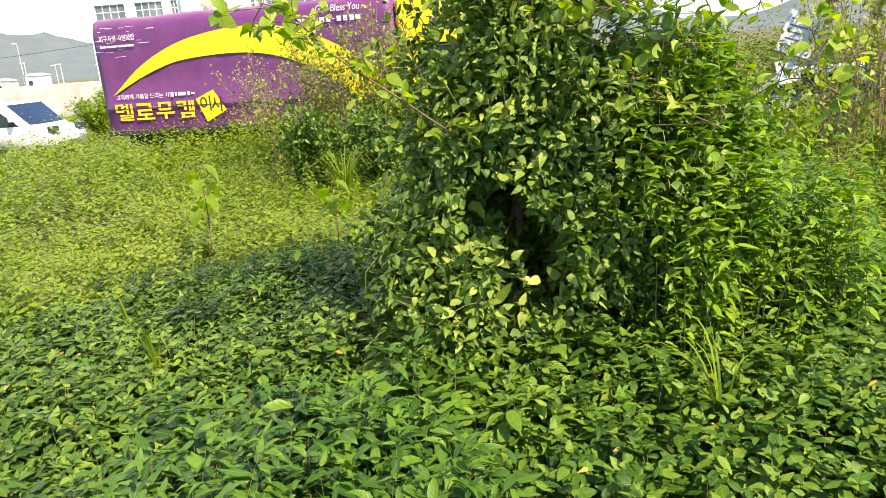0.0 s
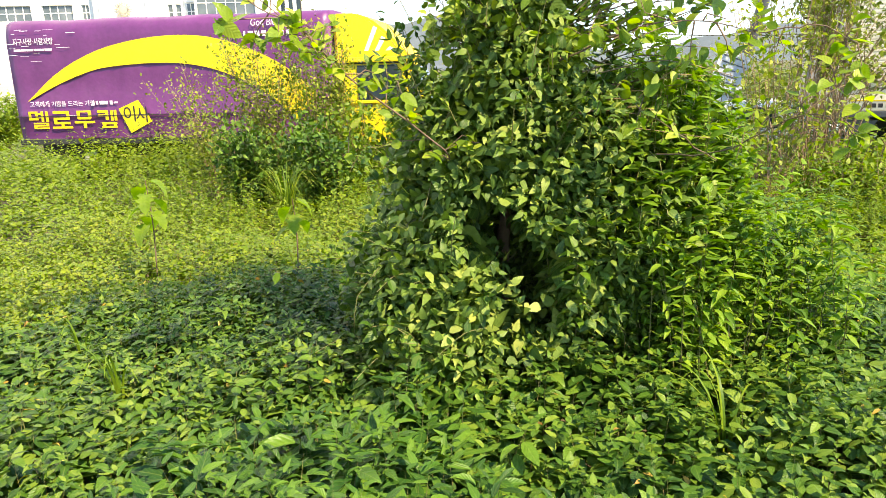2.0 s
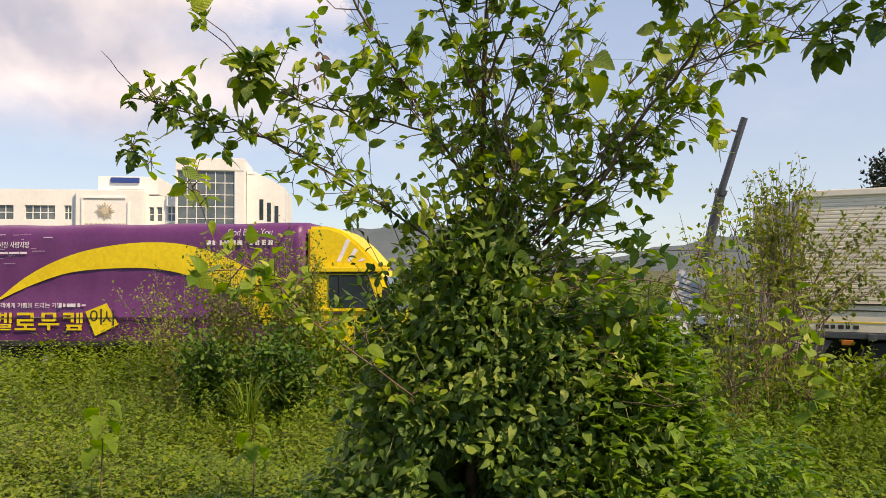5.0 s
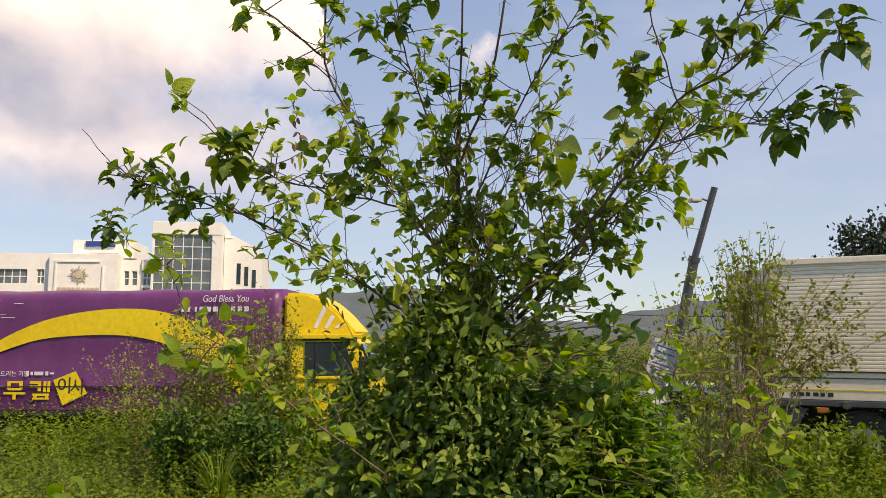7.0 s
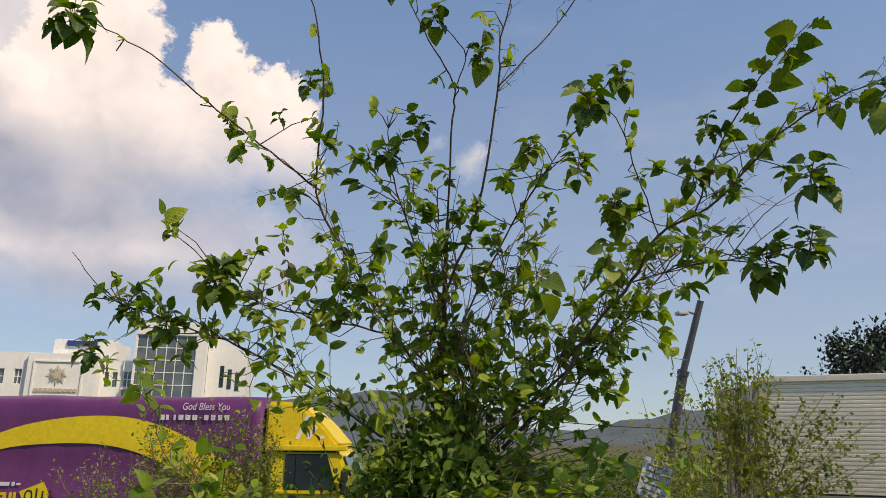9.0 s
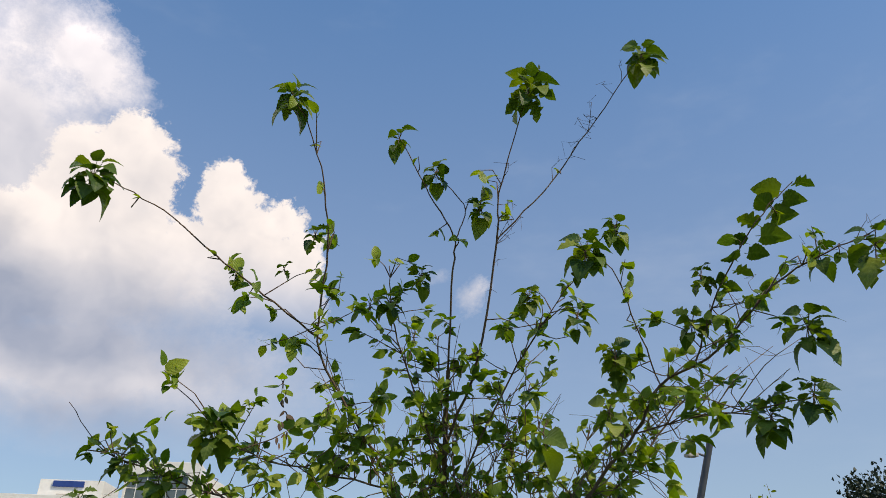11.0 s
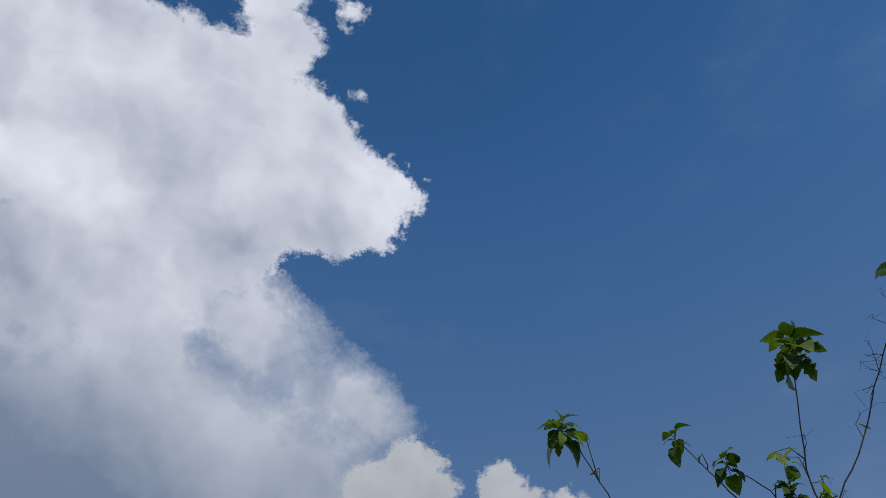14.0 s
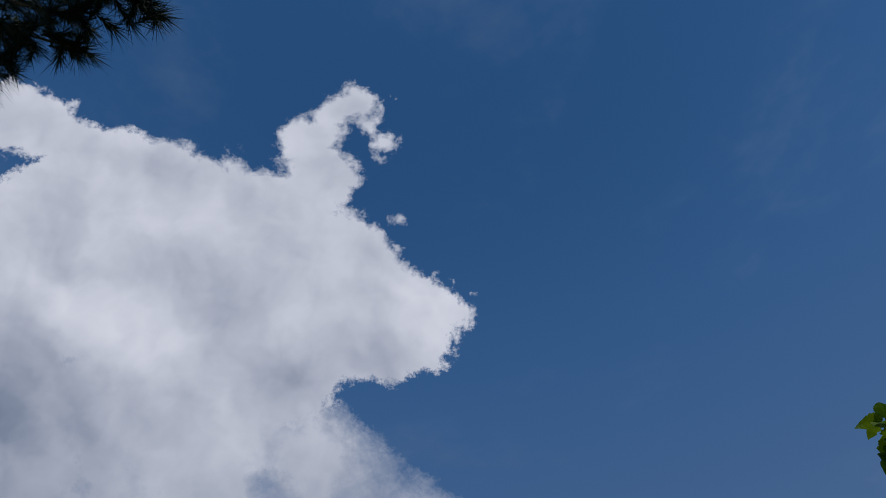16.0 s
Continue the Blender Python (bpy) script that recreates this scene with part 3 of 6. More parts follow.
def wall_with_holes(x0, x1, z0, z1, y0, y1, holes):
    """One wall with window openings right through it (they share one sill and head height)."""
    if not holes:
        return slab(bmesh.new(), x0, x1, y0, y1, z0, z1)
    xs = sorted({x0, x1} | {x for h in holes for x in h[:2]})
    zs = [z0, holes[0][2], holes[0][3], z1]
    bm = bmesh.new()
    grid = {(i, k, s): bm.verts.new((x, y, z)) for i, x in enumerate(xs) for k, z in enumerate(zs) for s, y in enumerate((y0, y1))}

    def solid(i, k):
        if not (0 <= i < len(xs) - 1 and 0 <= k < 3):
            return False
        mid = (xs[i] + xs[i + 1]) / 2
        return k != 1 or not any(a < mid < b for a, b, _, _ in holes)

    for i in range(len(xs) - 1):
        for k in range(3):
            if not solid(i, k):
                continue
            for s in (0, 1):
                bm.faces.new([grid[q] for q in ((i, k, s), (i + 1, k, s), (i + 1, k + 1, s), (i, k + 1, s))])
            for di, dk, a, b in ((-1, 0, (i, k), (i, k + 1)), (1, 0, (i + 1, k), (i + 1, k + 1)), (0, -1, (i, k), (i + 1, k)), (0, 1, (i, k + 1), (i + 1, k + 1))):
                if not solid(i + di, k + dk):
                    bm.faces.new([grid[q] for q in ((*a, 0), (*b, 0), (*b, 1), (*a, 1))])
    bmesh.ops.recalc_face_normals(bm, faces=bm.faces)
    return bm


def build_office():
    b = thing("office_building", 0, 66, -1.0, 0, "white office building with a glass stair tower", "building")
    G = 1.0                                     # its foot lies this far below zero
    left = [(-30.6, -27.9, 7.15, 8.4), (-27.0, -24.55, 7.15, 8.4), (-23.8, -23.2, 7.15, 8.4)]
    part("wall", wall_with_holes(-31.3, -22.7, 0, 9.8, 0.0, 0.4, left), M_WHITE, b)
    for x0, x1, z0, z1 in left:
        window(b, x0, x1, z0, z1, 0.2, 2 if x1 - x0 < 1 else 4, 2)
    part("wall", box(-31.3, -22.7, 0.4, 9.0, 0, 9.5), M_WHITE, b)
    # middle block with the emblem
    part("wall", box(-22.7, -17.2, -0.5, 8.5, 0, 9.75, 0.04), M_WHITE, b)
    bm = bmesh.new()
    for x0, x1, z0, z1 in ((-22.2, -22.08, 5.0, 9.02), (-18.4, -18.28, 5.0, 8.7), (-22.2, -18.6, 9.0, 9.12)):
        slab(bm, x0, x1, -0.62, -0.5, z0, z1)
    part("moulding", bm, M_WHITE, b)
    bm = bmesh.new()
    ring = [bm.verts.new((-20.25 + .34 * math.cos(a), -0.58, 7.92 + .34 * math.sin(a))) for a in np.linspace(0, 2 * np.pi, 24, endpoint=False)]
    bm.faces.new(ring)
    for k in range(16):
        a = 2 * math.pi * k / 16
        ln = 0.85 if k % 2 == 0 else 0.66
        c, s = math.cos(a), math.sin(a)
        pts = [(.42, -.07), (.42, .07), (ln, 0.0)]
        bm.faces.new([bm.verts.new((-20.25 + p * c - q * s, -0.58, 7.92 + p * s + q * c)) for p, q in pts])
    r = bmesh.ops.extrude_face_region(bm, geom=list(bm.faces))
    bmesh.ops.translate(bm, vec=(0, -0.06, 0), verts=[g for g in r["geom"] if isinstance(g, bmesh.types.BMVert)])
    bmesh.ops.recalc_face_normals(bm, faces=bm.faces)
    part("emblem", bm, M_GOLD, b, "bronze sun emblem")
    bm = bmesh.new()
    for k in range(9):
        slab(bm, -21.9 + k * .38, -21.62 + k * .38, -0.6, -0.5, 6.5, 6.8)
    part("lettering", bm, M_GOLD, b, "row of bronze letters too small to read")
    # roof block with the blue sign
    part("roof_block", box(-21.5, -16.4, 1.5, 7.5, 9.6, 11.2, 0.04), M_WHITE, b)
    part("sign", box(-20.4, -17.95, 1.3, 1.5, 10.6, 11.08, 0.03), M_BLUE, b, "blue rooftop sign board")
    part("canopy_edge", box(-20.0, -17.6, 1.36, 1.5, 9.98, 10.04), M_RUSTY, b)
    # link with small windows
    link = [(-16.95, -16.55, 7.1, 8.4), (-16.3, -15.85, 7.1, 8.4)]
    part("wall", wall_with_holes(-17.2, -15.4, 0, 9.4, 0.9, 1.3, link), M_WHITE, b)
    for x0, x1, z0, z1 in link:
        window(b, x0, x1, z0, z1, 1.1, 1, 2)
    part("wall", box(-17.2, -14.4, 1.4, 8.0, 0, 9.35), M_WHITE, b)
    window(b, -15.3, -14.3, 7.1, 8.45, 0.75, 3, 2)
    part("sill", box(-15.4, -14.3, 0.5, 1.2, 6.9, 7.06), M_WHITE, b)
    part("spandrel", box(-15.4, -14.3, 0.6, 1.3, 8.5, 9.4), M_WHITE, b)
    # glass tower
    # solid core behind the panes, its near-black paint standing in for interior shade
    part("tower_core", box(-14.1, -8.9, 0.2, 6.0, 0, 11.6), M_BLACK, b, "stair tower core painted near-black for the shaded interior")
    part("parapet", box(-14.45, -8.5, -0.35, 6.2, 11.62, 12.75, 0.04), M_WHITE, b)
    part("pier", box(-9.35, -8.5, -0.3, 6.1, 0, 11.62), M_WHITE, b)
    part("pier", box(-14.45, -14.3, -0.3, 6.1, 0, 11.62), M_WHITE, b)
    window(b, -14.3, -9.4, 3.0, 11.6, -0.1, 6, 8)
    # side wing running back, its roof falling away
    part("wall", prism([(-8.46, 0), (-8.46, 11.9), (-7.7, 11.75), (-6.3, 11.05), (-5.0, 10.3), (-5.0, 0)], 1.0, 12.0), M_WHITE, b)
    for k in range(3):
        part("window", box(-7.3 + k * .68, -6.95 + k * .68, 0.96, 1.05, 7.3 - .15 * k, 9.2 - 0.3 * k, 0.01), M_GLASS, b)
    part("cornice", box(-8.44, -7.75, 0.94, 1.0, 11.5, 11.66), M_WHITE, b)
    return b


build_office()


# ---------------------------------------------------------------- vehicles
def wheel(parent, x, y, z, r=0.46, w=0.28):
    bm = bmesh.new()
    bmesh.ops.create_cone(bm, cap_ends=True, segments=28, radius1=r, radius2=r, depth=w, matrix=pose(x, y, z, 90, 0, 0))
    bmesh.ops.bevel(bm, geom=[e for e in bm.edges if e.calc_face_angle(0) > 1.0], offset=0.05, segments=2, affect="EDGES")
    t = part("wheel", bm, M_BLACK, parent, smooth=False)
    bm = bmesh.new()
    bmesh.ops.create_cone(bm, cap_ends=True, segments=20, radius1=r * .55, radius2=r * .4, depth=.08, matrix=pose(x, y - w / 2 - .01, z, 90, 0, 0))
    part("rim", bm, M_CONCRETE, t)


def lettering(body, size, x, z, y, mat, parent, label, shear=0.0, squeeze=1.0, name="lettering"):
    cu = bpy.data.curves.new(name, "FONT")
    cu.body, cu.size, cu.extrude, cu.shear = body, size, 0.002, shear
    ob = bpy.data.objects.new(name, cu)
    scene.collection.objects.link(ob)
    dg = bpy.context.evaluated_depsgraph_get()
    me = bpy.data.meshes.new_from_object(ob.evaluated_get(dg))
    bpy.data.objects.remove(ob)
    me.transform(Matrix.Translation((x, y, z)) @ pose(0, 0, 0, 90, 0, 0) @ Matrix.Diagonal((squeeze, 1, 1, 1)))
    me.materials.clear()
    return tagged(obj(name, me, mat, parent), label, kind="stuff" if len(body) > 1 else "")


def strokes(spec, x0, z0, w, h, y, thick, mat, parent):
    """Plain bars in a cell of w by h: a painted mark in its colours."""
    for k, (a, b, c, d) in enumerate(spec):
        part("painted_stroke", box(x0 + a * w, x0 + b * w, y - thick - .0006 * k, y, z0 + c * h, z0 + d * h), mat, parent)


def build_moving_truck():
    t = thing("moving_truck", -7.72, 16.5, -0.75, -12.75, "moving truck with a faded purple tarpaulin box and yellow cab", "truck")
    # tarpaulin box: one cross-section carried along, uneven where the sheet sags
    prof = [(0, 0.98), (-.01, 1.45), (-.02, 1.47), (-.005, 1.5), (0, 2.2), (0.0, 3.0), (0.02, 3.22), (0.09, 3.36), (0.22, 3.43), (0.6, 3.46), (1.7, 3.46), (2.15, 3.4), (2.3, 3.2), (2.3, 0.98)]
    xs = np.linspace(-0.12, 6.86, 46)
    vv = []
    for i, x in enumerate(xs):
        for k, (y, z) in enumerate(prof):
            sag = 0.012 * math.sin(x * 7 + z * 2.2) + 0.008 * math.sin(x * 17 + z * 9)
            end = 0.05 * math.exp(-((x + .12) / .1) ** 2) if k < 9 else 0
            vv.append((x, y + sag + end, z + 0.012 * math.sin(x * 3.1 + 1) * (k > 5)))
    n = len(prof)
    bm = bmesh.new()
    bv = [bm.verts.new(p) for p in vv]
    for i in range(len(xs) - 1):
        for k in range(n - 1):
            bm.faces.new((bv[i * n + k], bv[i * n + k + 1], bv[(i + 1) * n + k + 1], bv[(i + 1) * n + k]))
    bm.faces.new(bv[:n])
    bm.faces.new(bv[-n:])
    bmesh.ops.recalc_face_normals(bm, faces=bm.faces)
    cover = part("box_cover", bm, M_PURPLE, t, "faded purple tarpaulin with creases", True)
    part("side_rail", box(-0.12, 6.86, -0.035, 0.0, 0.86, 0.97, 0.01), M_BLACK, t)
    part("rope", box(-0.1, 6.8, -0.052, -0.038, 1.452, 1.468), M_BLACK, t)
    Y = -0.034
    # yellow crescent
    top = smooth_line([(0.18, 1.76), (0.98, 2.36), (1.84, 2.76), (2.68, 2.96), (3.52, 3.04), (4.3, 3.0), (5.0, 2.82), (5.6, 2.56), (6.1, 2.25), (6.6, 1.75)], 30)
    low = smooth_line([(0.18, 1.76), (0.97, 2.12), (1.83, 2.40), (2.67, 2.49), (3.51, 2.50), (4.2, 2.41), (4.83, 2.21), (5.31, 1.98), (5.7, 1.7), (6.1, 1.3)], 30)
    bm = bmesh.new()
    a = [bm.verts.new((x, Y, z)) for x, z in top]
    b = [bm.verts.new((x, Y, z)) for x, z in low]
    for i in range(30):
        bm.faces.new((a[i], b[i], b[i + 1], a[i + 1]) if i else (a[0], b[1], a[1]))
    part("crescent", bm, M_YELLOW, cover, "broad yellow painted crescent")
    part("sign_plate", prism([(2.24, 1.59), (2.70, 1.77), (2.96, 1.32), (2.46, 1.08)], Y - .006, Y), M_YELLOW, cover, "yellow painted square set askew")
    lettering("이", 0.36, 2.32, 1.35, Y - .012, M_BLACK, cover, "dark painted letter")
    lettering("사", 0.36, 2.60, 1.33, Y - .012, M_BLACK, cover, "dark painted letter")
    # the firm's mark, as plain strokes in its colour
    glyphs = ([(0, .46, .89, 1), (0, .46, .5, .61), (0, .12, .5, 1), (.34, .46, .5, 1), (.46, .62, .82, .90), (.46, .62, .62, .70), (.62, .73, .4, 1), (.85, .97, .4, 1), (.2, .95, .27, .35), (.83, .95, .14, .35), (.2, .95, .14, .21), (.2, .32, 0, .21), (.2, .95, 0, .08)],
              [(.1, .9, .85, 1), (.75, .9, .6, 1), (.1, .9, .5, .63), (.1, .25, .3, .63), (.1, .9, .25, .38), (.45, .58, 0, .25), (0, 1, 0, .12)],
              [(.2, .8, .9, 1), (.15, .3, .55, 1), (.7, .85, .55, 1), (.2, .8, .5, .62), (0, 1, .28, .4), (.43, .57, 0, .3)],
              [(.05, .55, .85, 1), (.42, .56, .45, 1), (.05, .5, .65, .76), (.68, .8, .4, 1), (.86, .98, .4, 1), (.2, .95, .2, .32), (.2, .95, 0, .1), (.25, .4, 0, .3), (.78, .92, 0, .3)])
    for k, g in enumerate(glyphs):
        strokes(g, 0.17 + k * 0.52, 1.20, 0.46, 0.37, Y, 0.006, M_YELLOW, cover)
    strokes([(0, .1, 0, 1), (.16, .24, .1, .9), (.3, .62, .1, .9), (.7, .8, .05, .95), (.86, 1, .3, .7)], 1.66, 1.68, 0.58, 0.09, Y, 0.005, M_LETTER, cover)
    lettering("고객에게 기쁨을 드리는 기업", 0.125, 0.24, 1.675, Y - .004, M_LETTER, cover, "white painted slogan")
    lettering("지구사랑·사람사랑", 0.15, 0.08, 2.95, Y - .004, M_LETTER, cover, "white painted slogan", squeeze=0.8)
    strokes([(0, .18, .2, .8), (.2, .5, .2, .8), (.53, .8, .2, .8), (.82, 1, .2, .8)], 0.08, 2.80, 0.86, 0.07, Y, 0.005, M_LETTER, cover)
    lettering("God Bless You", 0.2, 5.28, 3.17, Y - .004, M_LETTER, cover, "white slanted lettering", shear=0.2, squeeze=0.8)
    strokes([(0, .07, 0, 1), (.09, .13, 0, 1), (.2, .23, 0, 1), (.27, .34, 0, 1), (.37, .44, 0, 1), (.47, .54, 0, 1), (.57, .6, .4, .55), (.64, .7, 0, 1), (.74, .8, 0, 1), (.84, .9, 0, 1), (.93, 1, 0, 1)], 4.85, 2.97, 1.4, 0.10, Y, 0.005, M_LETTER, cover)
    bm = bmesh.new()
    for k in range(22):
        x, z = rng.uniform(-.1, 1.3), rng.uniform(2.6, 3.3)
        if k > 16:
            x, z = rng.uniform(-.1, 6.5), rng.choice([1.1, 1.45, 3.2]) + rng.uniform(-.05, .05)
        slab(bm, x, x + rng.uniform(.05, .3), Y + .004, Y + .006, z, z + rng.uniform(.005, .014))
    tagged(part("scuffs", bm, M_LETTER, cover, "pale scuffs and tears in the sheet"), kind="stuff")
    # cab
    body = prism([(7.05, 0.75), (7.05, 2.36), (7.15, 2.46), (8.35, 2.46), (8.47, 2.36), (8.80, 1.55), (8.84, 0.75)], 0.1, 2.2)
    bmesh.ops.bevel(body, geom=list(body.edges), offset=0.045, segments=2, affect="EDGES")
    cab = part("cab_body", body, M_YELLOW, t, "yellow painted cab")
    defl = prism([(6.92, 2.44), (6.92, 3.36), (7.38, 3.36), (7.7, 3.24), (8.05, 2.95), (8.46, 2.5), (8.4, 2.44)], 0.2, 2.1)
    bmesh.ops.bevel(defl, geom=list(defl.edges), offset=0.06, segments=2, affect="EDGES")
    part("wind_deflector", defl, M_YELLOW, t, "yellow roof wind deflector")
    part("side_window", prism([(7.40, 1.66), (7.40, 2.34), (8.22, 2.34), (8.42, 1.72), (8.42, 1.66)], 0.075, 0.11), M_GLASS, cab, "dark cab side window")
    part("window_bar", box(7.62, 7.65, 0.06, 0.075, 1.66, 2.32), M_BLACK, cab)
    part("window_sill", box(7.2, 8.55, 0.05, 0.095, 1.59, 1.65, .01), M_YELLOW, cab)
    part("roof_visor", box(7.0, 8.62, 0.02, 0.16, 2.40, 2.50, .02), M_YELLOW, cab, "yellow visor over the cab's side window")
    for k in range(3):
        part("painted_stripe", prism([(7.75 + .16 * k, 3.10 - .20 * k), (7.83 + .16 * k, 3.06 - .20 * k), (7.62 + .22 * k, 2.62), (7.54 + .22 * k, 2.62)], 0.192, 0.2), M_LETTER, t, "white stripe on the wind deflector")
    part("drip_rail", box(7.1, 8.4, 0.06, 0.12, 2.37, 2.41, .01), M_BLACK, cab)
    part("windscreen", prism([(8.52, 2.3), (8.82, 1.58), (8.85, 1.58), (8.55, 2.3)], 0.25, 2.05), M_GLASS, cab)
    part("door_handle", box(7.5, 7.68, 0.05, 0.1, 1.52, 1.57, .01), M_BLACK, cab)
    part("wing_mirror", box(8.55, 8.68, -0.22, -0.02, 1.6, 2.05, .03), M_BLACK, cab)
    part("bumper", box(8.5, 8.95, 0.05, 2.25, 0.45, 0.78, .04), M_YELLOW, cab)
    part("chassis", box(0.0, 8.4, 0.5, 1.8, 0.55, 0.86), M_BLACK, t)
    for x in (1.4, 8.0):
        for y in (0.28, 2.0):
            wheel(t, x, y, 0.46)
    return t


build_moving_truck()


def build_box_truck():
    t = thing("box_truck", 6.8, 10.3, -0.40, -36, "box truck with an off-white ribbed cargo box, rear door open", "truck")
    L, W = 6.6, 2.35
    # ribbed upper side, one pressed sheet
    bm = bmesh.new()
    z, k, prev = 1.55, 0, None
    while z < 3.2:
        for dz, y in ((0.0, 0.0), (0.034, 0.0), (0.042, 0.014), (0.052, 0.014), (0.06, 0.0)):
            if dz == 0.06:
                continue
            row = (bm.verts.new((0.06, y, z + dz)), bm.verts.new((L, y, z + dz)))
            if prev:
                bm.faces.new((prev[0], prev[1], row[1], row[0]))
            prev = row
        z += 0.06
    part("ribbed_side", bm, M_BOX, t, "off-white ribbed side panel")
    part("box_core", box(0.06, L, 0.02, W, 1.12, 3.24), M_BOX, t)
    part("lower_side", box(0.06, L, -0.012, 0.02, 1.12, 1.545, .004), M_BOX, t)
    part("roof_rail", box(0.0, L, -0.035, 0.06, 3.2, 3.3, .012), M_BOX, t)
    part("corner_post", box(0.0, 0.1, -0.03, 0.1, 1.1, 3.2, .015), M_CONCRETE, t)
    part("rub_strip", box(0.1, L, -0.03, -0.012, 1.53, 1.555), M_BLACK, t)
    part("rub_strip", box(0.1, L, -0.026, -0.012, 1.44, 1.455), M_BLACK, t)
    part("stripe", box(0.1, L, -0.017, -0.012, 1.255, 1.275), M_YELLOW, t, "thin yellow line")
    for k in range(6):
        part("painted_mark", box(0.28 + k * .1, 0.34 + k * .1 + .015 * (k % 2), -.018, -.012, 1.165, 1.225), M_BLACK, t)
    part("bottom_rail", box(0.0, L, -0.02, W, 1.02, 1.11, .01), M_POLE, t)
    for k in range(7):
        part("bracket", box(0.25 + k * .72, 0.36 + k * .72, -0.05, 0.0, 1.0, 1.1, .008), M_POLE, t)
    part("side_lamp", box(0.62, 0.78, -0.03, 0.02, 0.92, 1.0, .01), M_LAMP, t, "amber side marker lamp")
    part("chassis", box(0.2, L + 1.6, 0.6, 1.75, 0.7, 1.0), M_BLACK, t)
    part("mudguard", prism([(0.1, 0.98), (0.5, 0.98), (0.3, 0.62), (0.1, 0.6)], 0.0, 0.3), M_POLE, t)
    for x in (1.2, 2.3, 6.8):
        for y in (0.25, 2.1):
            wheel(t, x, y, 0.48, 0.48, 0.3)
    # rear door swung open at the hinge
    d = part("rear_door", box(-1.05, -0.02, -0.02, 0.03, 1.14, 3.16, .01), M_RUSTY, t, "grey-brown rear door standing open")
    d.matrix_basis = pose(0, 0, 0, 0, 0, -53)
    for x in (-0.85, -0.62, -0.4, -0.2):
        bm = bmesh.new()
        bmesh.ops.create_cone(bm, cap_ends=True, segments=8, radius1=.02, radius2=.02, depth=1.98, matrix=pose(x, -.04, 2.15))
        part("lock_rod", bm, M_CONCRETE, d)
    part("cab_body", box(L + .1, L + 1.9, 0.05, 2.3, 0.7, 2.6, .12), M_CARWHITE, t)
    part("cab_window", box(L + .6, L + 1.5, 0.03, 0.06, 1.7, 2.3, .02), M_GLASS, t)


build_box_truck()


def build_car(name, x, y, z, turn, length, height, label, outline, glass, wheel_x):
    c = thing(name, x, y, z, turn, label, "van" if "van" in name else "car")
    W = 1.76
    bm = prism(outline, -W / 2, W / 2)
    long_edges = [e for e in bm.edges]
    bmesh.ops.bevel(bm, geom=long_edges, offset=0.09, segments=3, affect="EDGES")
    body = part("body", bm, M_CARWHITE, c, "white car body", True)
    for k, g in enumerate(glass):
        if len(g) == 2:                       # windscreen: the slope between two points of the outline
            (x0, z0), (x1, z1) = g
            nx, nz = (z0 - z1), (x1 - x0)
            s = math.hypot(nx, nz)
            if nx * (x0 - length * .4) < 0:
                nx, nz = -nx, -nz
            ox, oz = .012 * nx / s, .012 * nz / s
            part("windscreen", prism([(x0 + ox, z0 + oz), (x1 + ox, z1 + oz), (x1 - ox, z1 - oz), (x0 - ox, z0 - oz)], -W / 2 + .14, W / 2 - .14), M_SCREEN, body)
            part("wiper", prism([(x0 + ox * 2.4, z0 + oz * 2.4 + .03), (x0 + ox * 3.4, z0 + oz * 3.4 + .03), (x0 + ox * 3.4, z0 + oz * 3.4), (x0 + ox * 2.4, z0 + oz * 2.4)], -.55, .45), M_BLACK, body)
        else:
            for side in (-1, 1):
                part("side_window", prism(g, side * (W / 2 + .008), side * (W / 2 - .02)), M_GLASS, body)
    for wx in wheel_x:
        for s in (-1, 1):
            wheel(c, wx, s * (W / 2 - .13), .33, .33, .2)
    for s in (-1, 1):
        part("headlight", box(length - .22, length - .06, s * .62 - .16, s * .62 + .16, .72, .9, .03), M_GLASS, body)
        part("wing_mirror", box(length * .72, length * .72 + .1, s * (W / 2 + .03) - (.0 if s > 0 else .2), s * (W / 2 + .03) + (.2 if s > 0 else 0), 1.1, 1.3, .03), M_CARWHITE, body)
    part("number_plate", box(length - .035, length - .005, -.26, .26, .45, .57), M_LETTER, body)
    return c


build_car("minivan", -15.3, 21.9, -0.72, -8, 4.1, 1.62, "white minivan parked beside the moving truck",
          [(0, .3), (0, 1.0), (.2, 1.50), (1.2, 1.63), (2.2, 1.63), (2.70, 1.57), (3.38, .92), (3.92, .78), (4.1, .3)],
          [((3.37, .95), (2.72, 1.56)), ((.6, .95), (.7, 1.38), (1.5, 1.46), (2.5, 1.44), (3.1, .95))], (.8, 3.3))
build_car("sedan", 5.7, 14.9, -0.72, -38, 4.4, 1.45, "white car half hidden in tall weeds",
          [(0, .3), (0, .85), (.75, .95), (1.3, 1.4), (2.5, 1.45), (3.2, 1.0), (4.3, .8), (4.4, .3)],
          [((3.15, 1.02), (2.55, 1.42)), ((1.0, .98), (1.4, 1.32), (2.4, 1.36), (2.9, .98))], (.8, 3.6))


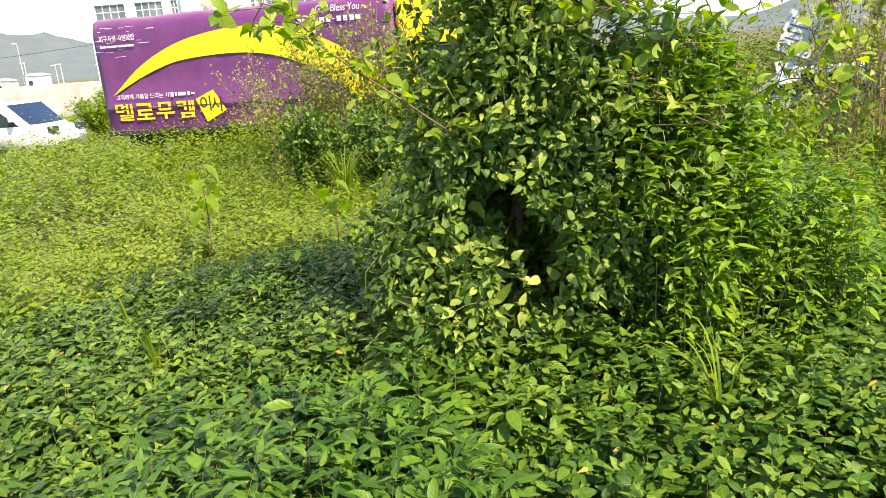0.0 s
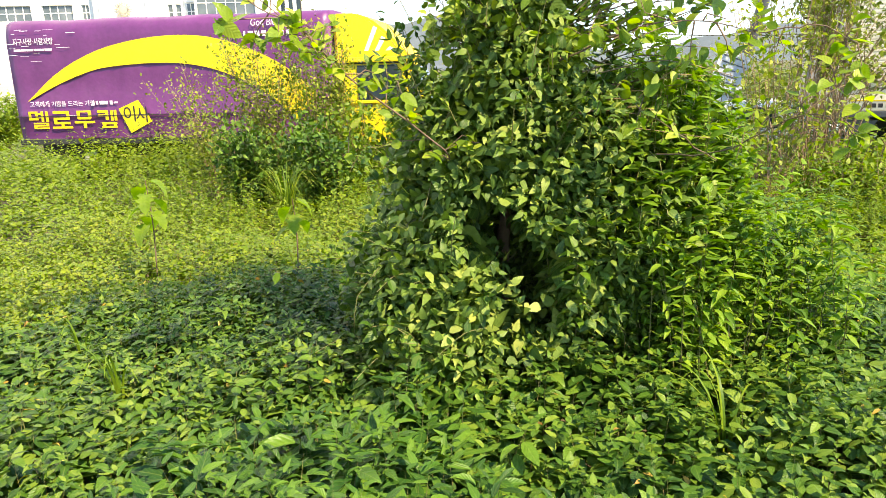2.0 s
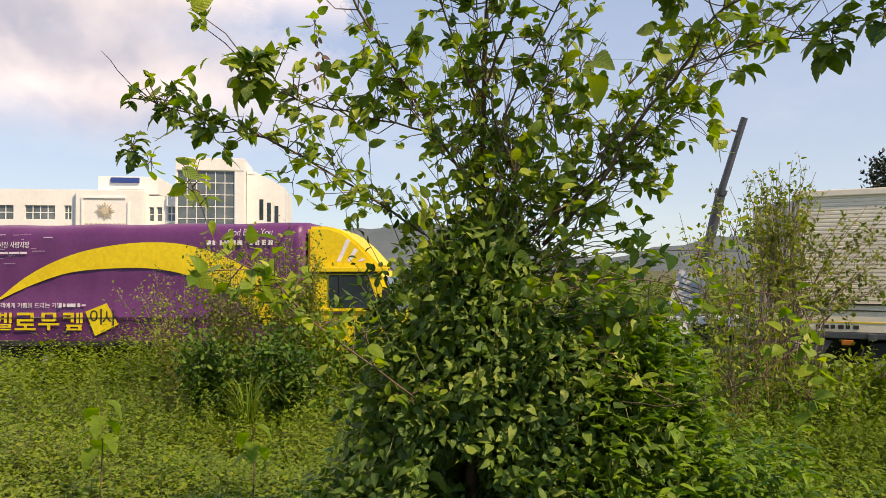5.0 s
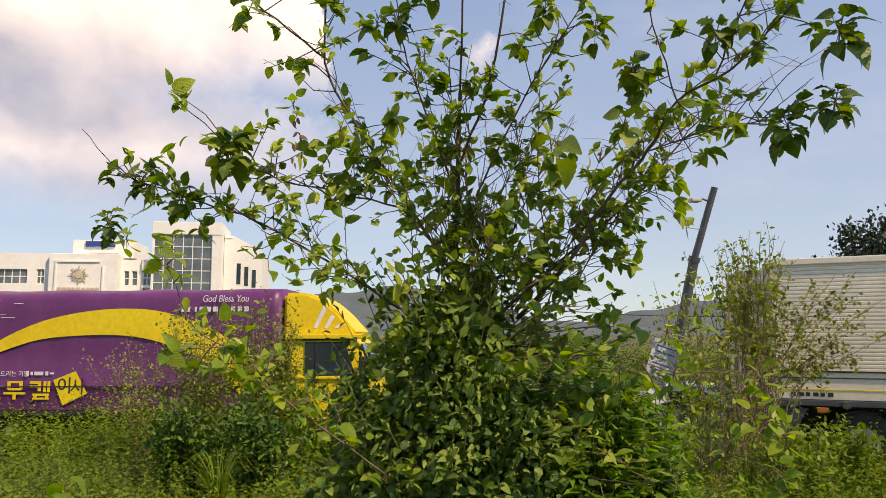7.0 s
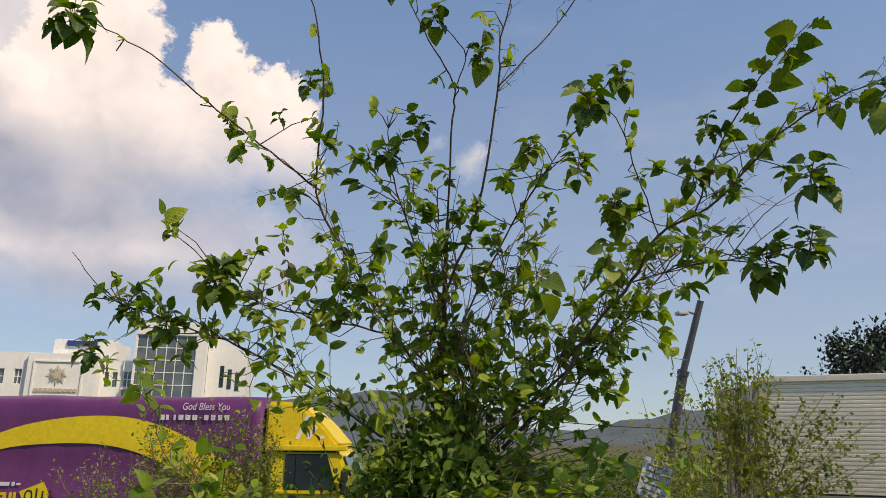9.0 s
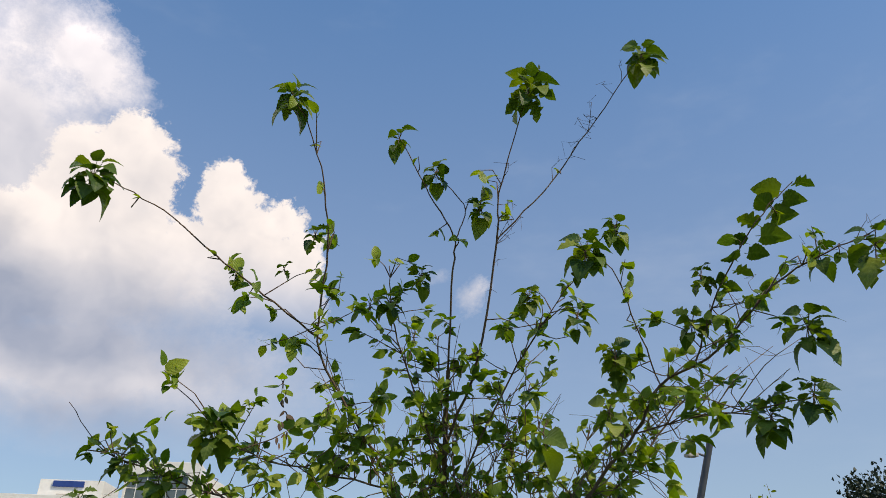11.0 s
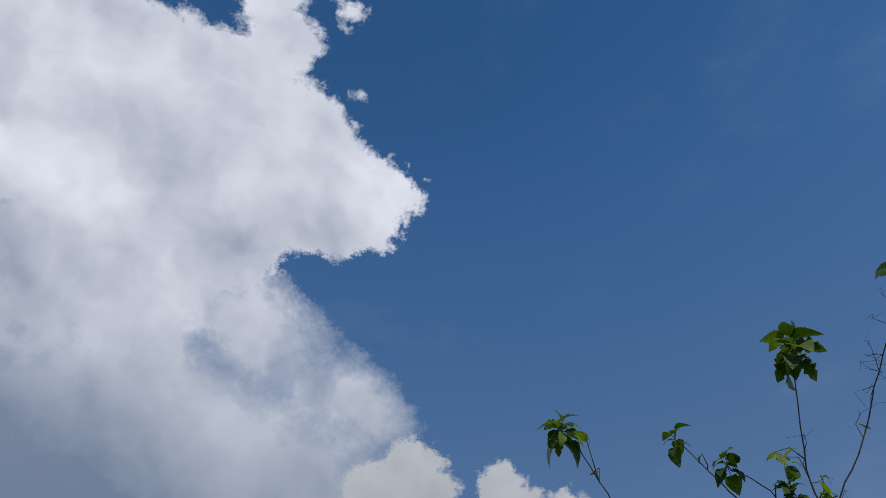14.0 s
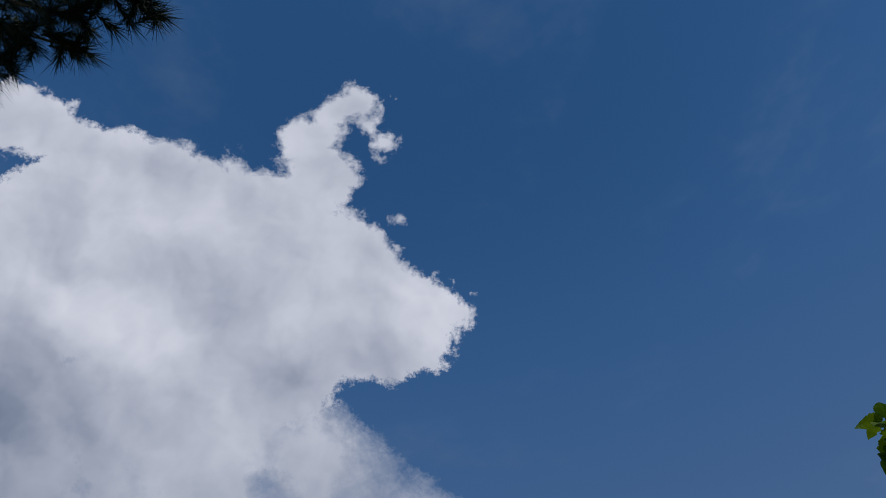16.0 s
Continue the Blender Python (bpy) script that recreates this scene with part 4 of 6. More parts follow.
# ---------------------------------------------------------------- pole, sign, wall
def build_pole():
    p = thing("street_lamp", 0, 0, 0, 0, "dark steel lamp pole leaning to one side", "street lamp")
    foot, mid, head = np.array((6.98, 14.6, -.7)), np.array((7.62, 13.82, 3.3)), np.array((7.94, 13.44, 4.78))
    v, f = tube_data([foot, mid], .115, .105, 12)
    part_np("pole", v, f, M_POLE, p)
    v, f = tube_data([mid - (head - mid) * .03, head], .075, .07, 12)
    part_np("upper_pole", v, f, M_POLE, p)
    v, f = tube_data([mid - (head - mid) * .04, mid + (head - mid) * .03], .125, .125, 12)
    part_np("collar", v, f, M_POLE, p)
    v, f = tube_data([head - (head - mid) * .2, head - (head - mid) * .2 + (-.2, .0, .06)], .025, .02, 8)
    part_np("arm", v, f, M_POLE, p)
    part("lamp_head", box(7.42, 7.66, 13.45, 13.65, 4.47, 4.55, .03), M_CONCRETE, p, "small grey lamp head")


def part_np(name, v, f, mat, parent, label="", smooth=True, leaf=""):
    return obj(name, tri_mesh(name, v, f, smooth, leaf), mat, parent, label)


build_pole()
sign = thing("sign_board", 4.56, 9.62, -0.50, -14, "small sun-bleached notice board leaning on a stake", "sign")
bd = part("board", box(-.20, .24, -.01, .01, 1.60, 2.14, .004), M_SIGN, sign, "faded notice board")
bd.matrix_basis = Matrix.Translation((0.06, -.02, 1.86)) @ pose(0, 0, 0, -8, 20, 0) @ Matrix.Translation((0, 0, -1.86))
for k in range(5):
    q = part("painted_mark", box(-.15, .19 - .06 * (k % 3), -.014, -.01, 1.69 + k * .085, 1.708 + k * .085), M_POLE, bd)
part("stake", box(-.02, .02, .012, .04, 0, 2.0), M_RUSTY, sign)
lo = part("lower_board", box(-.16, .12, -.012, .008, 1.25, 1.56, .004), M_SIGN, sign, "smaller torn board below")
lo.matrix_basis = Matrix.Translation((-.02, -.03, 1.4)) @ pose(0, 0, 0, -14, -9, 8) @ Matrix.Translation((0, 0, -1.4))

fence = part("low_wall", box(-60, -9, 42, 42.4, -0.9, 1.18, .03), M_CONCRETE)
tagged(fence, "long pale concrete wall at the edge of the lot", "wall", kind="structure")


def shed(x, y, w, h, turn):
    b = thing("shed", x, y, -0.9, turn, "small white shed far off beyond the wall", "shed", "far sheds")
    part("wall", box(0, w, 0, 2.5, 0, h, .02), M_WHITE, b)
    part("roof", prism([(-.15, h), (w / 2, h + .35), (w + .15, h)], -.15, 2.65), M_CONCRETE, b)
    part("window", box(w * .3, w * .55, -.03, .02, h * .55, h * .8), M_GLASS, b)


shed(-57.6, 92, 2.3, 2.5, 8)
shed(-55.0, 95, 2.2, 2.9, -5)
shed(-61.5, 96, 2.8, 2.4, 3)
for x, y, h in ((-46.2, 80, 6.4), (-43.6, 82, 3.9), (-40.9, 78, 3.9), (-45.3, 79, 4.3), (-37.6, 80, 3.6)):
    p = thing("lamp_post", x, y, -1, 0, "thin grey lamp post far behind the wall", "lamp post", "far lamp posts")
    v, f = tube_data([(0, 0, 0), (0, 0, h)], .08, .05, 8)
    part_np("post", v, f, M_CONCRETE, p)
    part("lamp_head", box(-.5, .05, -.1, .1, h - .06, h + .08, .02), M_CONCRETE, p)


def wire(a, b, sag):
    t = np.linspace(0, 1, 24)[:, None]
    line = np.array(a) * (1 - t) + np.array(b) * t
    line[:, 2] -= sag * 4 * (t * (1 - t))[:, 0]
    v, f = tube_data(line, .02, .02, 5)
    w = obj("overhead_wire", tri_mesh("overhead_wire", v, f), M_BLACK)
    tagged(w, "thin black overhead wire", "wire")


wire((-60, 70, 3.2), (-14, 70, 6.5), 0.8)
wire((7.5, 30, 3.0), (22, 30, 2.6), 0.3)


# ---------------------------------------------------------------- the mulberry tree
TREE_FOOT = Vector((0.40, 3.95, -0.12))
tree = thing("mulberry_tree", *TREE_FOOT, 0, "young mulberry tree with long bare shoots above smothering vines", "tree")


def under(parent, verts):
    """World points, as they lie in the parent's own frame."""
    return np.asarray(verts) - np.array(parent.matrix_world.translation)


twig_bits, small_leaves, limb_lines = [], [], []


def side_twigs(line, start, per_metre, reach, size, count, stop=1.0):
    """Short side twigs along a line, with their small leaves."""
    seg = np.linalg.norm(np.diff(line, axis=0), axis=1)
    total = seg.sum()
    for _ in range(int(total * per_metre)):
        k = rng.uniform(start, stop) * (len(line) - 1)
        i = int(min(k, len(line) - 2))
        p = line[i] + (line[i + 1] - line[i]) * (k - i)
        d = unit(line[i + 1] - line[i]) * .6 + rng.normal(0, .6, 3) + (0, 0, .25)
        d = unit(d) * reach * rng.uniform(.35, 1.0)
        bend = p + d * .5 + rng.normal(0, .02, 3)
        end = p + d + (0, 0, -.02)
        twig_bits.append(tube_data([p, bend, end], .0035, .0015, 4))
        n = rng.integers(max(count - 3, 1), count + 2)
        base = p + (end - p) * rng.uniform(.72, 1.0, (n, 1))
        small_leaves.append((base, n, size, d))


def branch(points, r0, r1, leafy=8.0, reach=.22, size=.055, count=4, start=.25, name="branch", stop=1.0):
    line = smooth_line(points, 5 * (len(points) - 1))
    line[1:-1] += rng.normal(0, .003, line[1:-1].shape)
    v, f = tube_data(line, r0 * .62, r1 * .75, 7)
    part_np(name, under(tree, v), f, M_BARK, tree)
    side_twigs(line, start, leafy, reach, size, count, stop)
    limb_lines.append(line)
    return line


branch([(0.38, 3.90, -0.15), (0.34, 3.72, 0.55), (0.37, 3.72, 1.0), (0.40, 3.70, 2.00), (0.37, 3.40, 2.94)], .075, .012, 9, name="trunk", start=.6)
branch([(0.37, 3.40, 2.94), (0.33, 3.10, 3.36), (0.31, 3.0, 3.50), (0.17, 2.90, 3.66), (0.02, 2.80, 3.86)], .009, .003, 3, .12)
branch([(0.32, 3.02, 3.48), (0.36, 2.95, 3.62), (0.22, 2.9, 3.76)], .005, .003, 3, .1)
branch([(0.38, 3.50, 2.58), (0.47, 3.20, 2.93), (0.50, 2.90, 3.43), (0.49, 2.80, 3.65), (0.58, 2.60, 4.08)], .012, .003, 5, start=.1)
branch([(0.50, 2.90, 3.45), (0.71, 2.80, 3.68), (0.93, 2.70, 4.01), (1.10, 2.53, 4.27)], .006, .003, 1.5, .08, .03, 1)
branch([(0.39, 3.68, 2.05), (0.10, 3.50, 2.43), (-0.13, 3.35, 2.72), (-0.29, 3.22, 2.98), (-0.29, 2.92, 3.33), (-0.34, 2.75, 3.58), (-0.45, 2.60, 3.84)], .013, .003, 5)
branch([(-0.27, 3.25, 3.00), (-0.55, 3.05, 3.13), (-0.78, 2.95, 3.26), (-1.00, 2.85, 3.40), (-1.22, 2.80, 3.49)], .008, .003, 2, .1, .04, 2)
branch([(0.10, 3.65, 1.88), (-0.33, 3.50, 2.14), (-0.61, 3.40, 2.28), (-0.82, 3.40, 2.35), (-1.08, 3.45, 2.44), (-1.22, 3.50, 2.51), (-1.39, 3.50, 2.70)], .010, .002, 17, .20, stop=.78)
branch([(0.10, 3.50, 2.37), (-0.29, 3.40, 2.43), (-0.54, 3.30, 2.47), (-0.70, 3.20, 2.56)], .008, .003, 15)
branch([(0.73, 3.70, 1.83), (0.97, 3.50, 2.14), (1.10, 3.40, 2.39), (1.26, 3.20, 2.64), (1.34, 3.05, 2.83), (1.52, 2.80, 2.95), (1.68, 2.55, 3.18), (1.83, 2.35, 3.27), (1.93, 2.22, 3.30)], .018, .003, 6)
branch([(1.44, 2.88, 2.91), (1.49, 2.70, 3.18), (1.61, 2.50, 3.46), (1.77, 2.40, 3.64)], .007, .003, 3, .12)
branch([(0.68, 3.75, 1.88), (1.05, 3.60, 2.22), (1.37, 3.50, 2.50), (1.59, 3.40, 2.80), (1.88, 3.30, 3.04)], .015, .003, 7)
branch([(1.34, 3.05, 2.83), (1.17, 2.90, 3.07), (1.05, 2.80, 3.27), (0.88, 2.72, 3.36)], .006, .003, 3, .12)
branch([(1.26, 3.20, 2.63), (1.39, 2.90, 2.65), (1.51, 2.70, 2.64), (1.72, 2.56, 2.67)], .006, .003, 4, .15)
branch([(0.10, 3.50, 0.95), (-0.02, 3.20, 1.16), (-0.43, 2.95, 1.50), (-0.57, 2.90, 1.66), (-0.77, 2.95, 1.78), (-0.90, 2.95, 2.06)], .008, .002, 8, .15)
branch([(0.35, 3.40, 1.44), (0.73, 3.10, 1.63), (0.85, 2.80, 1.66), (1.02, 2.5, 1.60)], .007, .002, 5, .15)
branch([(0.90, 3.10, 1.12), (1.03, 2.80, 1.16), (1.13, 2.40, 1.33), (1.24, 2.30, 1.25)], .005, .002, 3, .12)
branch([(1.02, 2.5, 1.60), (1.15, 2.42, 1.62), (1.3, 2.43, 1.56)], .004, .002, 6, .12)
branch([(1.13, 2.40, 1.33), (1.25, 2.4, 1.42), (1.42, 2.5, 1.38)], .004, .002, 6, .12)
branch([(1.23, 3.20, 1.07), (0.90, 3.00, 1.25), (0.75, 2.90, 1.33)], .005, .002, 2, .1)
branch([(0.40, 3.55, 2.39), (0.19, 3.40, 2.84), (0.06, 3.30, 3.18), (0.03, 3.25, 3.42)], .009, .003, 12)
branch([(0.47, 3.50, 2.44), (0.65, 3.35, 2.85), (0.78, 3.20, 3.10), (0.93, 3.10, 3.34)], .009, .003, 11)
# thin bare stems and fallen-over shoots among the thicker ones
for k in range(16):
    a = np.array((0.42 + rng.uniform(-.15, .5), 3.6 + rng.uniform(-.1, .2), rng.uniform(1.7, 2.2)))
    b = a + (rng.uniform(-.55, .8), rng.uniform(-.35, .15), rng.uniform(.5, .95))
    m = (a + b) / 2 + rng.normal(0, .05, 3)
    branch([a, m, b], .006, .002, 12, .18, .05, 4)


def big_leaf(lobed, seed):
    """A mulberry blade 1 long: toothed, heart-shaped at the stalk, folded at the midrib and drooping at the tip."""
    r = np.random.default_rng(seed)
    ys = np.linspace(0, 1, 16)
    half = np.sin(np.pi * np.clip(ys, 0, 1) ** .72) ** .85 * .43
    half[0], half[1], half[-1] = .03, .27, 0
    if lobed:
        half[4:7] *= (.8, .5, .7)
        half[9:11] *= (.6, .75)
    bm = bmesh.new()
    droop = r.uniform(.25, .6)
    fold = r.uniform(.18, .42)
    rows = []
    for i, (y, h) in enumerate(zip(ys, half)):
        z = .05 * math.sin(3 * y) - droop * y * y
        yy = y - (.06 if i == 1 else 0)
        hl, hr = h * (1 + .045 * (-1) ** i), h * (1 - .045 * (-1) ** i)
        rows.append((bm.verts.new((-hl, yy, z + fold * hl + r.uniform(-.02, .02))), bm.verts.new((0, y, z)), bm.verts.new((hr, yy, z + fold * hr + r.uniform(-.02, .02)))))
    for p, q in zip(rows[:-1], rows[1:]):
        bm.faces.new((p[0], p[1], q[1], q[0]))
        bm.faces.new((p[1], p[2], q[2], q[1]))
    lay = bm.loops.layers.uv.new("blade")
    for fc in bm.faces:
        for lp in fc.loops:
            lp[lay].uv = (lp.vert.co.x / .8 + .5, lp.vert.co.y)
    # stalk
    s = [bm.verts.new(v) for v in ((-.012, -.22, .03), (.012, -.22, .03), (.015, .0, 0), (-.015, .0, 0))]
    bm.faces.new(s)
    me = bpy.data.meshes.new("leaf")
    bm.to_mesh(me)
    bm.free()
    me.shade_smooth()
    me.materials.append(M_TREE)
    return me


LEAVES = [big_leaf(k in (2, 5), 40 + k) for k in range(6)]


young = []


def spray(centre, n, size, parts=True):
    """A tuft of large leaves round a shoot's tip: upright in its heart, drooping outside."""
    c = Vector(centre)
    n = int(n * (2.0 if parts else 1.3))
    size *= .96 if c.z > 3.3 else .86
    for k in range(n):
        a = 2.4 * k + rng.uniform(-.4, .4)
        t = k / max(n - 1, 1)
        out = Vector((math.cos(a), math.sin(a), .6 - 1.45 * t + rng.uniform(-.25, .25))).normalized()
        up = (Vector((math.cos(a) * .7, math.sin(a) * .7 - .15, .8)) + Vector(rng.normal(0, .25, 3))).normalized()
        x = out.cross(up).normalized()
        s = size * rng.uniform(.65, 1.15) * (.8 + .2 * t)
        p = c + out * size * .22 + Vector((0, 0, (.5 - t) * size * 1.0))
        twig_bits.append(tube_data([c, (c + p) / 2, p], .002, .0013, 4))
        if not parts:
            young.append(leaves(np.array([p]), np.array([out]), np.array([up]), np.array([s]), np.array([.68]), "fine"))
            continue
        ob = new("leaf", LEAVES[rng.integers(0, 6)])
        ob.parent = tree
        ob.matrix_basis = Matrix.Translation(p - TREE_FOOT) @ Matrix((x, out, x.cross(out))).transposed().to_4x4() @ Matrix.Diagonal((s * rng.uniform(.9, 1.15), s, s, 1))


# tufts on the high shoots
for c, n, s in (((-1.30, 2.80, 3.51), 9, .12), ((-0.50, 2.60, 3.90), 9, .10), ((0.59, 2.60, 4.13), 9, .13), ((1.16, 2.50, 4.35), 8, .11), ((0.00, 2.80, 3.89), 4, .08),
                ((0.20, 2.90, 3.78), 6, .08), ((0.42, 2.90, 3.62), 6, .09), ((-0.35, 2.80, 3.33), 4, .06), ((-0.47, 2.90, 3.20), 3, .05), ((-0.68, 3.00, 3.19), 4, .05),
                ((0.86, 2.70, 3.32), 8, .12), ((1.07, 2.80, 3.52), 7, .09), ((0.17, 3.10, 3.31), 6, .08), ((0.04, 3.20, 3.20), 7, .09), ((0.68, 3.00, 3.21), 8, .08)):
    spray(c, n, s)
# right-hand crown
for c, n, s in (((1.76, 2.50, 2.97), 8, .135), ((1.92, 2.20, 3.24), 7, .15), ((1.61, 2.65, 2.61), 9, .12), ((1.76, 2.55, 2.69), 8, .12), ((0.90, 2.95, 3.11), 6, .11), ((1.09, 3.00, 2.95), 7, .10),
                ((1.40, 2.80, 3.06), 7, .10), ((1.42, 2.70, 3.26), 5, .08), ((1.86, 2.45, 3.30), 5, .09), ((0.58, 2.60, 2.48), 2, .12), ((0.95, 2.80, 2.63), 4, .10), ((1.05, 2.90, 2.90), 6, .10)):
    spray(c, n, s)
# the leaves that stand in two rows on the tall right-hand shoot
for k in range(13):
    t = k / 12
    p = Vector((1.50, 2.68, 3.20)).lerp(Vector((1.765, 2.405, 3.63)), t)
    side = -1 if k % 2 else 1
    out = Vector((side * .9 + .15, rng.normal(0, .25), .12 + .3 * t + rng.normal(0, .12))).normalized()
    up = Vector((.42 + rng.normal(0, .2), .45 + rng.normal(0, .2), .75)).normalized()
    x = out.cross(up).normalized()
    s = (.08 if t < .25 else .108) * rng.uniform(.85, 1.12)
    ob = new("leaf", LEAVES[k % 5])
    ob.parent = tree
    ob.matrix_basis = Matrix.Translation(p + out * s * .22 - TREE_FOOT) @ Matrix((x, out, x.cross(out))).transposed().to_4x4() @ Matrix.Diagonal((s * 1.1, s, s, 1))
# left-hand crown
for c, n, s in (((-0.70, 3.20, 2.56), 9, .13), ((-1.10, 3.45, 2.45), 7, .095), ((-1.23, 3.40, 2.25), 8, .10), ((-0.92, 3.38, 2.36), 5, .085), ((-0.5, 3.3, 2.46), 4, .08)):
    spray(c, n, s)
for c, n, s in (((-0.96, 3.30, 2.12), 5, .12), ((-0.94, 3.40, 2.34), 6, .08), ((-0.53, 3.30, 2.09), 3, .10),
                ((-0.82, 3.30, 2.24), 5, .07), ((0.16, 3.20, 3.03), 9, .10), ((-0.06, 3.20, 3.18), 7, .09), ((-0.22, 3.20, 2.67), 6, .09), ((-0.43, 3.20, 2.77), 6, .08)):
    spray(c, n, s, False)
# low shoots in front of the thicket
for c, n, s in (((0.74, 2.90, 1.33), 4, .10), ((1.11, 2.40, 1.36), 6, .085), ((1.23, 2.30, 1.27), 4, .085), ((0.97, 2.50, 1.61), 8, .09), ((1.07, 2.50, 1.58), 6, .085), ((-0.23, 2.80, 1.46), 6, .09),
                ((-0.87, 2.95, 2.09), 5, .08), ((-1.05, 3.00, 2.13), 6, .075), ((-0.43, 3.00, 1.24), 3, .09), ((1.04, 2.67, 1.76), 7, .085), ((1.15, 2.60, 1.84), 5, .085), ((0.96, 2.50, 1.22), 4, .09), ((1.28, 2.45, 1.58), 7, .085), ((1.18, 2.35, 1.46), 5, .085), ((1.40, 2.5, 1.38), 5, .085)):
    spray(c, n, s, False)

# the loose inner crown: leafy twigs off the limbs
pool = np.concatenate(limb_lines)
pool = pool[(pool[:, 2] > 1.7) & (pool[:, 2] < 3.2) & (pool[:, 0] > -.75) & (pool[:, 0] < 1.65)]
high_pool = pool[pool[:, 2] > 2.1]
for k in range(350):
    root = (high_pool if k % 2 else pool)[rng.integers(0, len(high_pool))]
    d = rng.normal(0, 1, 3).clip(-1.7, 1.7) * (.14, .11, .09) + (0, -.02, .05)
    p = root + d
    twig_bits.append(tube_data([root, (root + p) / 2 + rng.normal(0, .015, 3), p], .003, .0016, 4))
    n = int(rng.integers(4, 9))
    small_leaves.append((p - d * rng.uniform(0, .22, (n, 1)) + rng.normal(0, .010, (n, 3)), n, rng.uniform(.042, .072), d))

# leafy shoots on the crown's two flanks
all_limbs = np.concatenate(limb_lines)
for centre, radii, many in (((-0.18, 3.42, 2.62), (.15, .14, .26), 24), ((-0.30, 3.40, 2.05), (.24, .12, .14), 14), ((1.32, 3.38, 2.30), (.20, .16, .22), 24), ((1.45, 3.25, 2.0), (.14, .14, .16), 12)):
    for k in range(many):
        p = np.array(centre) + rng.normal(0, .7, 3) * radii
        near = all_limbs[np.argsort(np.linalg.norm(all_limbs - (p - (0, 0, .12)), axis=1))[:6]]
        root = near[rng.integers(0, 6)]
        d = p - root
        if np.linalg.norm(d) > .3:
            continue
        twig_bits.append(tube_data(smooth_line([root, (root + p) / 2 + rng.normal(0, .025, 3), p], 5), .0026, .0014, 4))
        n = int(rng.integers(3, 7))
        small_leaves.append((p - d * rng.uniform(0, .15, (n, 1)) + rng.normal(0, .010, (n, 3)), n, rng.uniform(.05, .08), d))
# looser growth where the vines give way to the crown
for k in range(130):
    g = unit(rng.normal(0, 1, 3)) * rng.uniform(.55, 1.0)
    p = np.array((0.45, 3.58, 1.95)) + g * (.62, .5, .62)
    root = np.array((0.41, 3.66, 1.75)) + (p - (0.45, 3.58, 1.95)) * .5
    d = p - root
    twig_bits.append(tube_data([root, (root + p) / 2 + rng.normal(0, .03, 3), p], .003, .0016, 4))
    n = int(rng.integers(4, 9))
    small_leaves.append((p - d * rng.uniform(0, .5, (n, 1)) + rng.normal(0, .03, (n, 3)), n, rng.uniform(.045, .075), d))
# airy shoots with young leaves before the vines' shoulder
for line, many in ((limb_lines[14], 22), (limb_lines[7], 14), (limb_lines[15], 14)):
    for _ in range(many):
        root = line[rng.integers(2, len(line) * 3 // 4)]
        d = rng.normal(0, 1, 3).clip(-1.2, 1.2) * (.14, .10, .12) + (-.03, 0, .06)
        p = root + d
        twig_bits.append(tube_data([root, (root + p) / 2 + rng.normal(0, .015, 3), p], .0025, .0013, 4))
        n = int(rng.integers(3, 6))
        young.append(leaves(p - d * rng.uniform(0, .6, (n, 1)) + rng.normal(0, .015, (n, 3)), rng.normal(0, .6, (n, 3)) + (0, 0, -.25), rng.normal(0, .4, (n, 3)) + (0, -.3, 1), rng.uniform(.045, .085, n), rng.uniform(.5, .7, n), "fine"))
# leafy sprays and tan twigs that lean out over the vines' right shoulder
bare = []
for _ in range(48):
    root = np.array((.55 + rng.uniform(0, .25), 3.5 + rng.uniform(-.15, .1), rng.uniform(1.15, 1.95)))
    d = np.array((rng.uniform(.2, .62), rng.normal(-.08, .14), rng.uniform(-.08, .32)))
    line = smooth_line([root, root + d * .5 + rng.normal(0, .03, 3) + (0, 0, .03), root + d], 6)
    bare.append(tube_data(line, .0028, .0014, 4))
    n = int(rng.integers(4, 9))
    t = 6 - rng.exponential(1.5, n).clip(0, 4)
    i = np.minimum(t.astype(int), 5)
    p = line[i] + (line[i + 1] - line[i]) * (t - i)[:, None] + rng.normal(0, .012, (n, 3))
    small_leaves.append((p, n, rng.uniform(.045, .075), d))
# bare tan twigs through the crown
low_pool = pool[(pool[:, 2] < 2.75) & (pool[:, 0] > -.2)]
for _ in range(85):
    root = low_pool[rng.integers(0, len(low_pool))]
    out = unit(np.array((root[0] - .4, rng.normal(0, .25), .55 + rng.uniform(0, .5)))) * rng.uniform(.2, .5)
    line = smooth_line([root, root + out * .5 + rng.normal(0, .03, 3), root + out], 6)
    bare.append(tube_data(line, .0028, .0012, 4))
    for _ in range(2):
        a = line[rng.integers(2, 6)]
        e = a + rng.normal(0, .07, 3) + (0, 0, .05)
        bare.append(tube_data([a, (a + e) / 2 + rng.normal(0, .01, 3), e], .0016, .0009, 3))
v, f = joined(bare)
tagged(part_np("bare_twig_growth", under(tree, v), f, M_TAN, tree, "thin tan leafless twigs"), kind="stuff")
# bare forked twiglets on the long shoots
for line, many in ((limb_lines[4], 10), (limb_lines[9], 26), (limb_lines[11], 14), (limb_lines[3], 8)):
    for _ in range(many):
        i = rng.integers(len(line) // 3, len(line) - 1)
        a = line[i]
        b = a + rng.normal(0, .05, 3) + (0, 0, .03)
        twig_bits.append(tube_data([a, (a + b) / 2 + rng.normal(0, .008, 3), b], .0018, .001, 4))
        for _ in range(2):
            twig_bits.append(tube_data([b, b + rng.normal(0, .02, 3), b + rng.normal(0, .035, 3)], .001, .0007, 3))
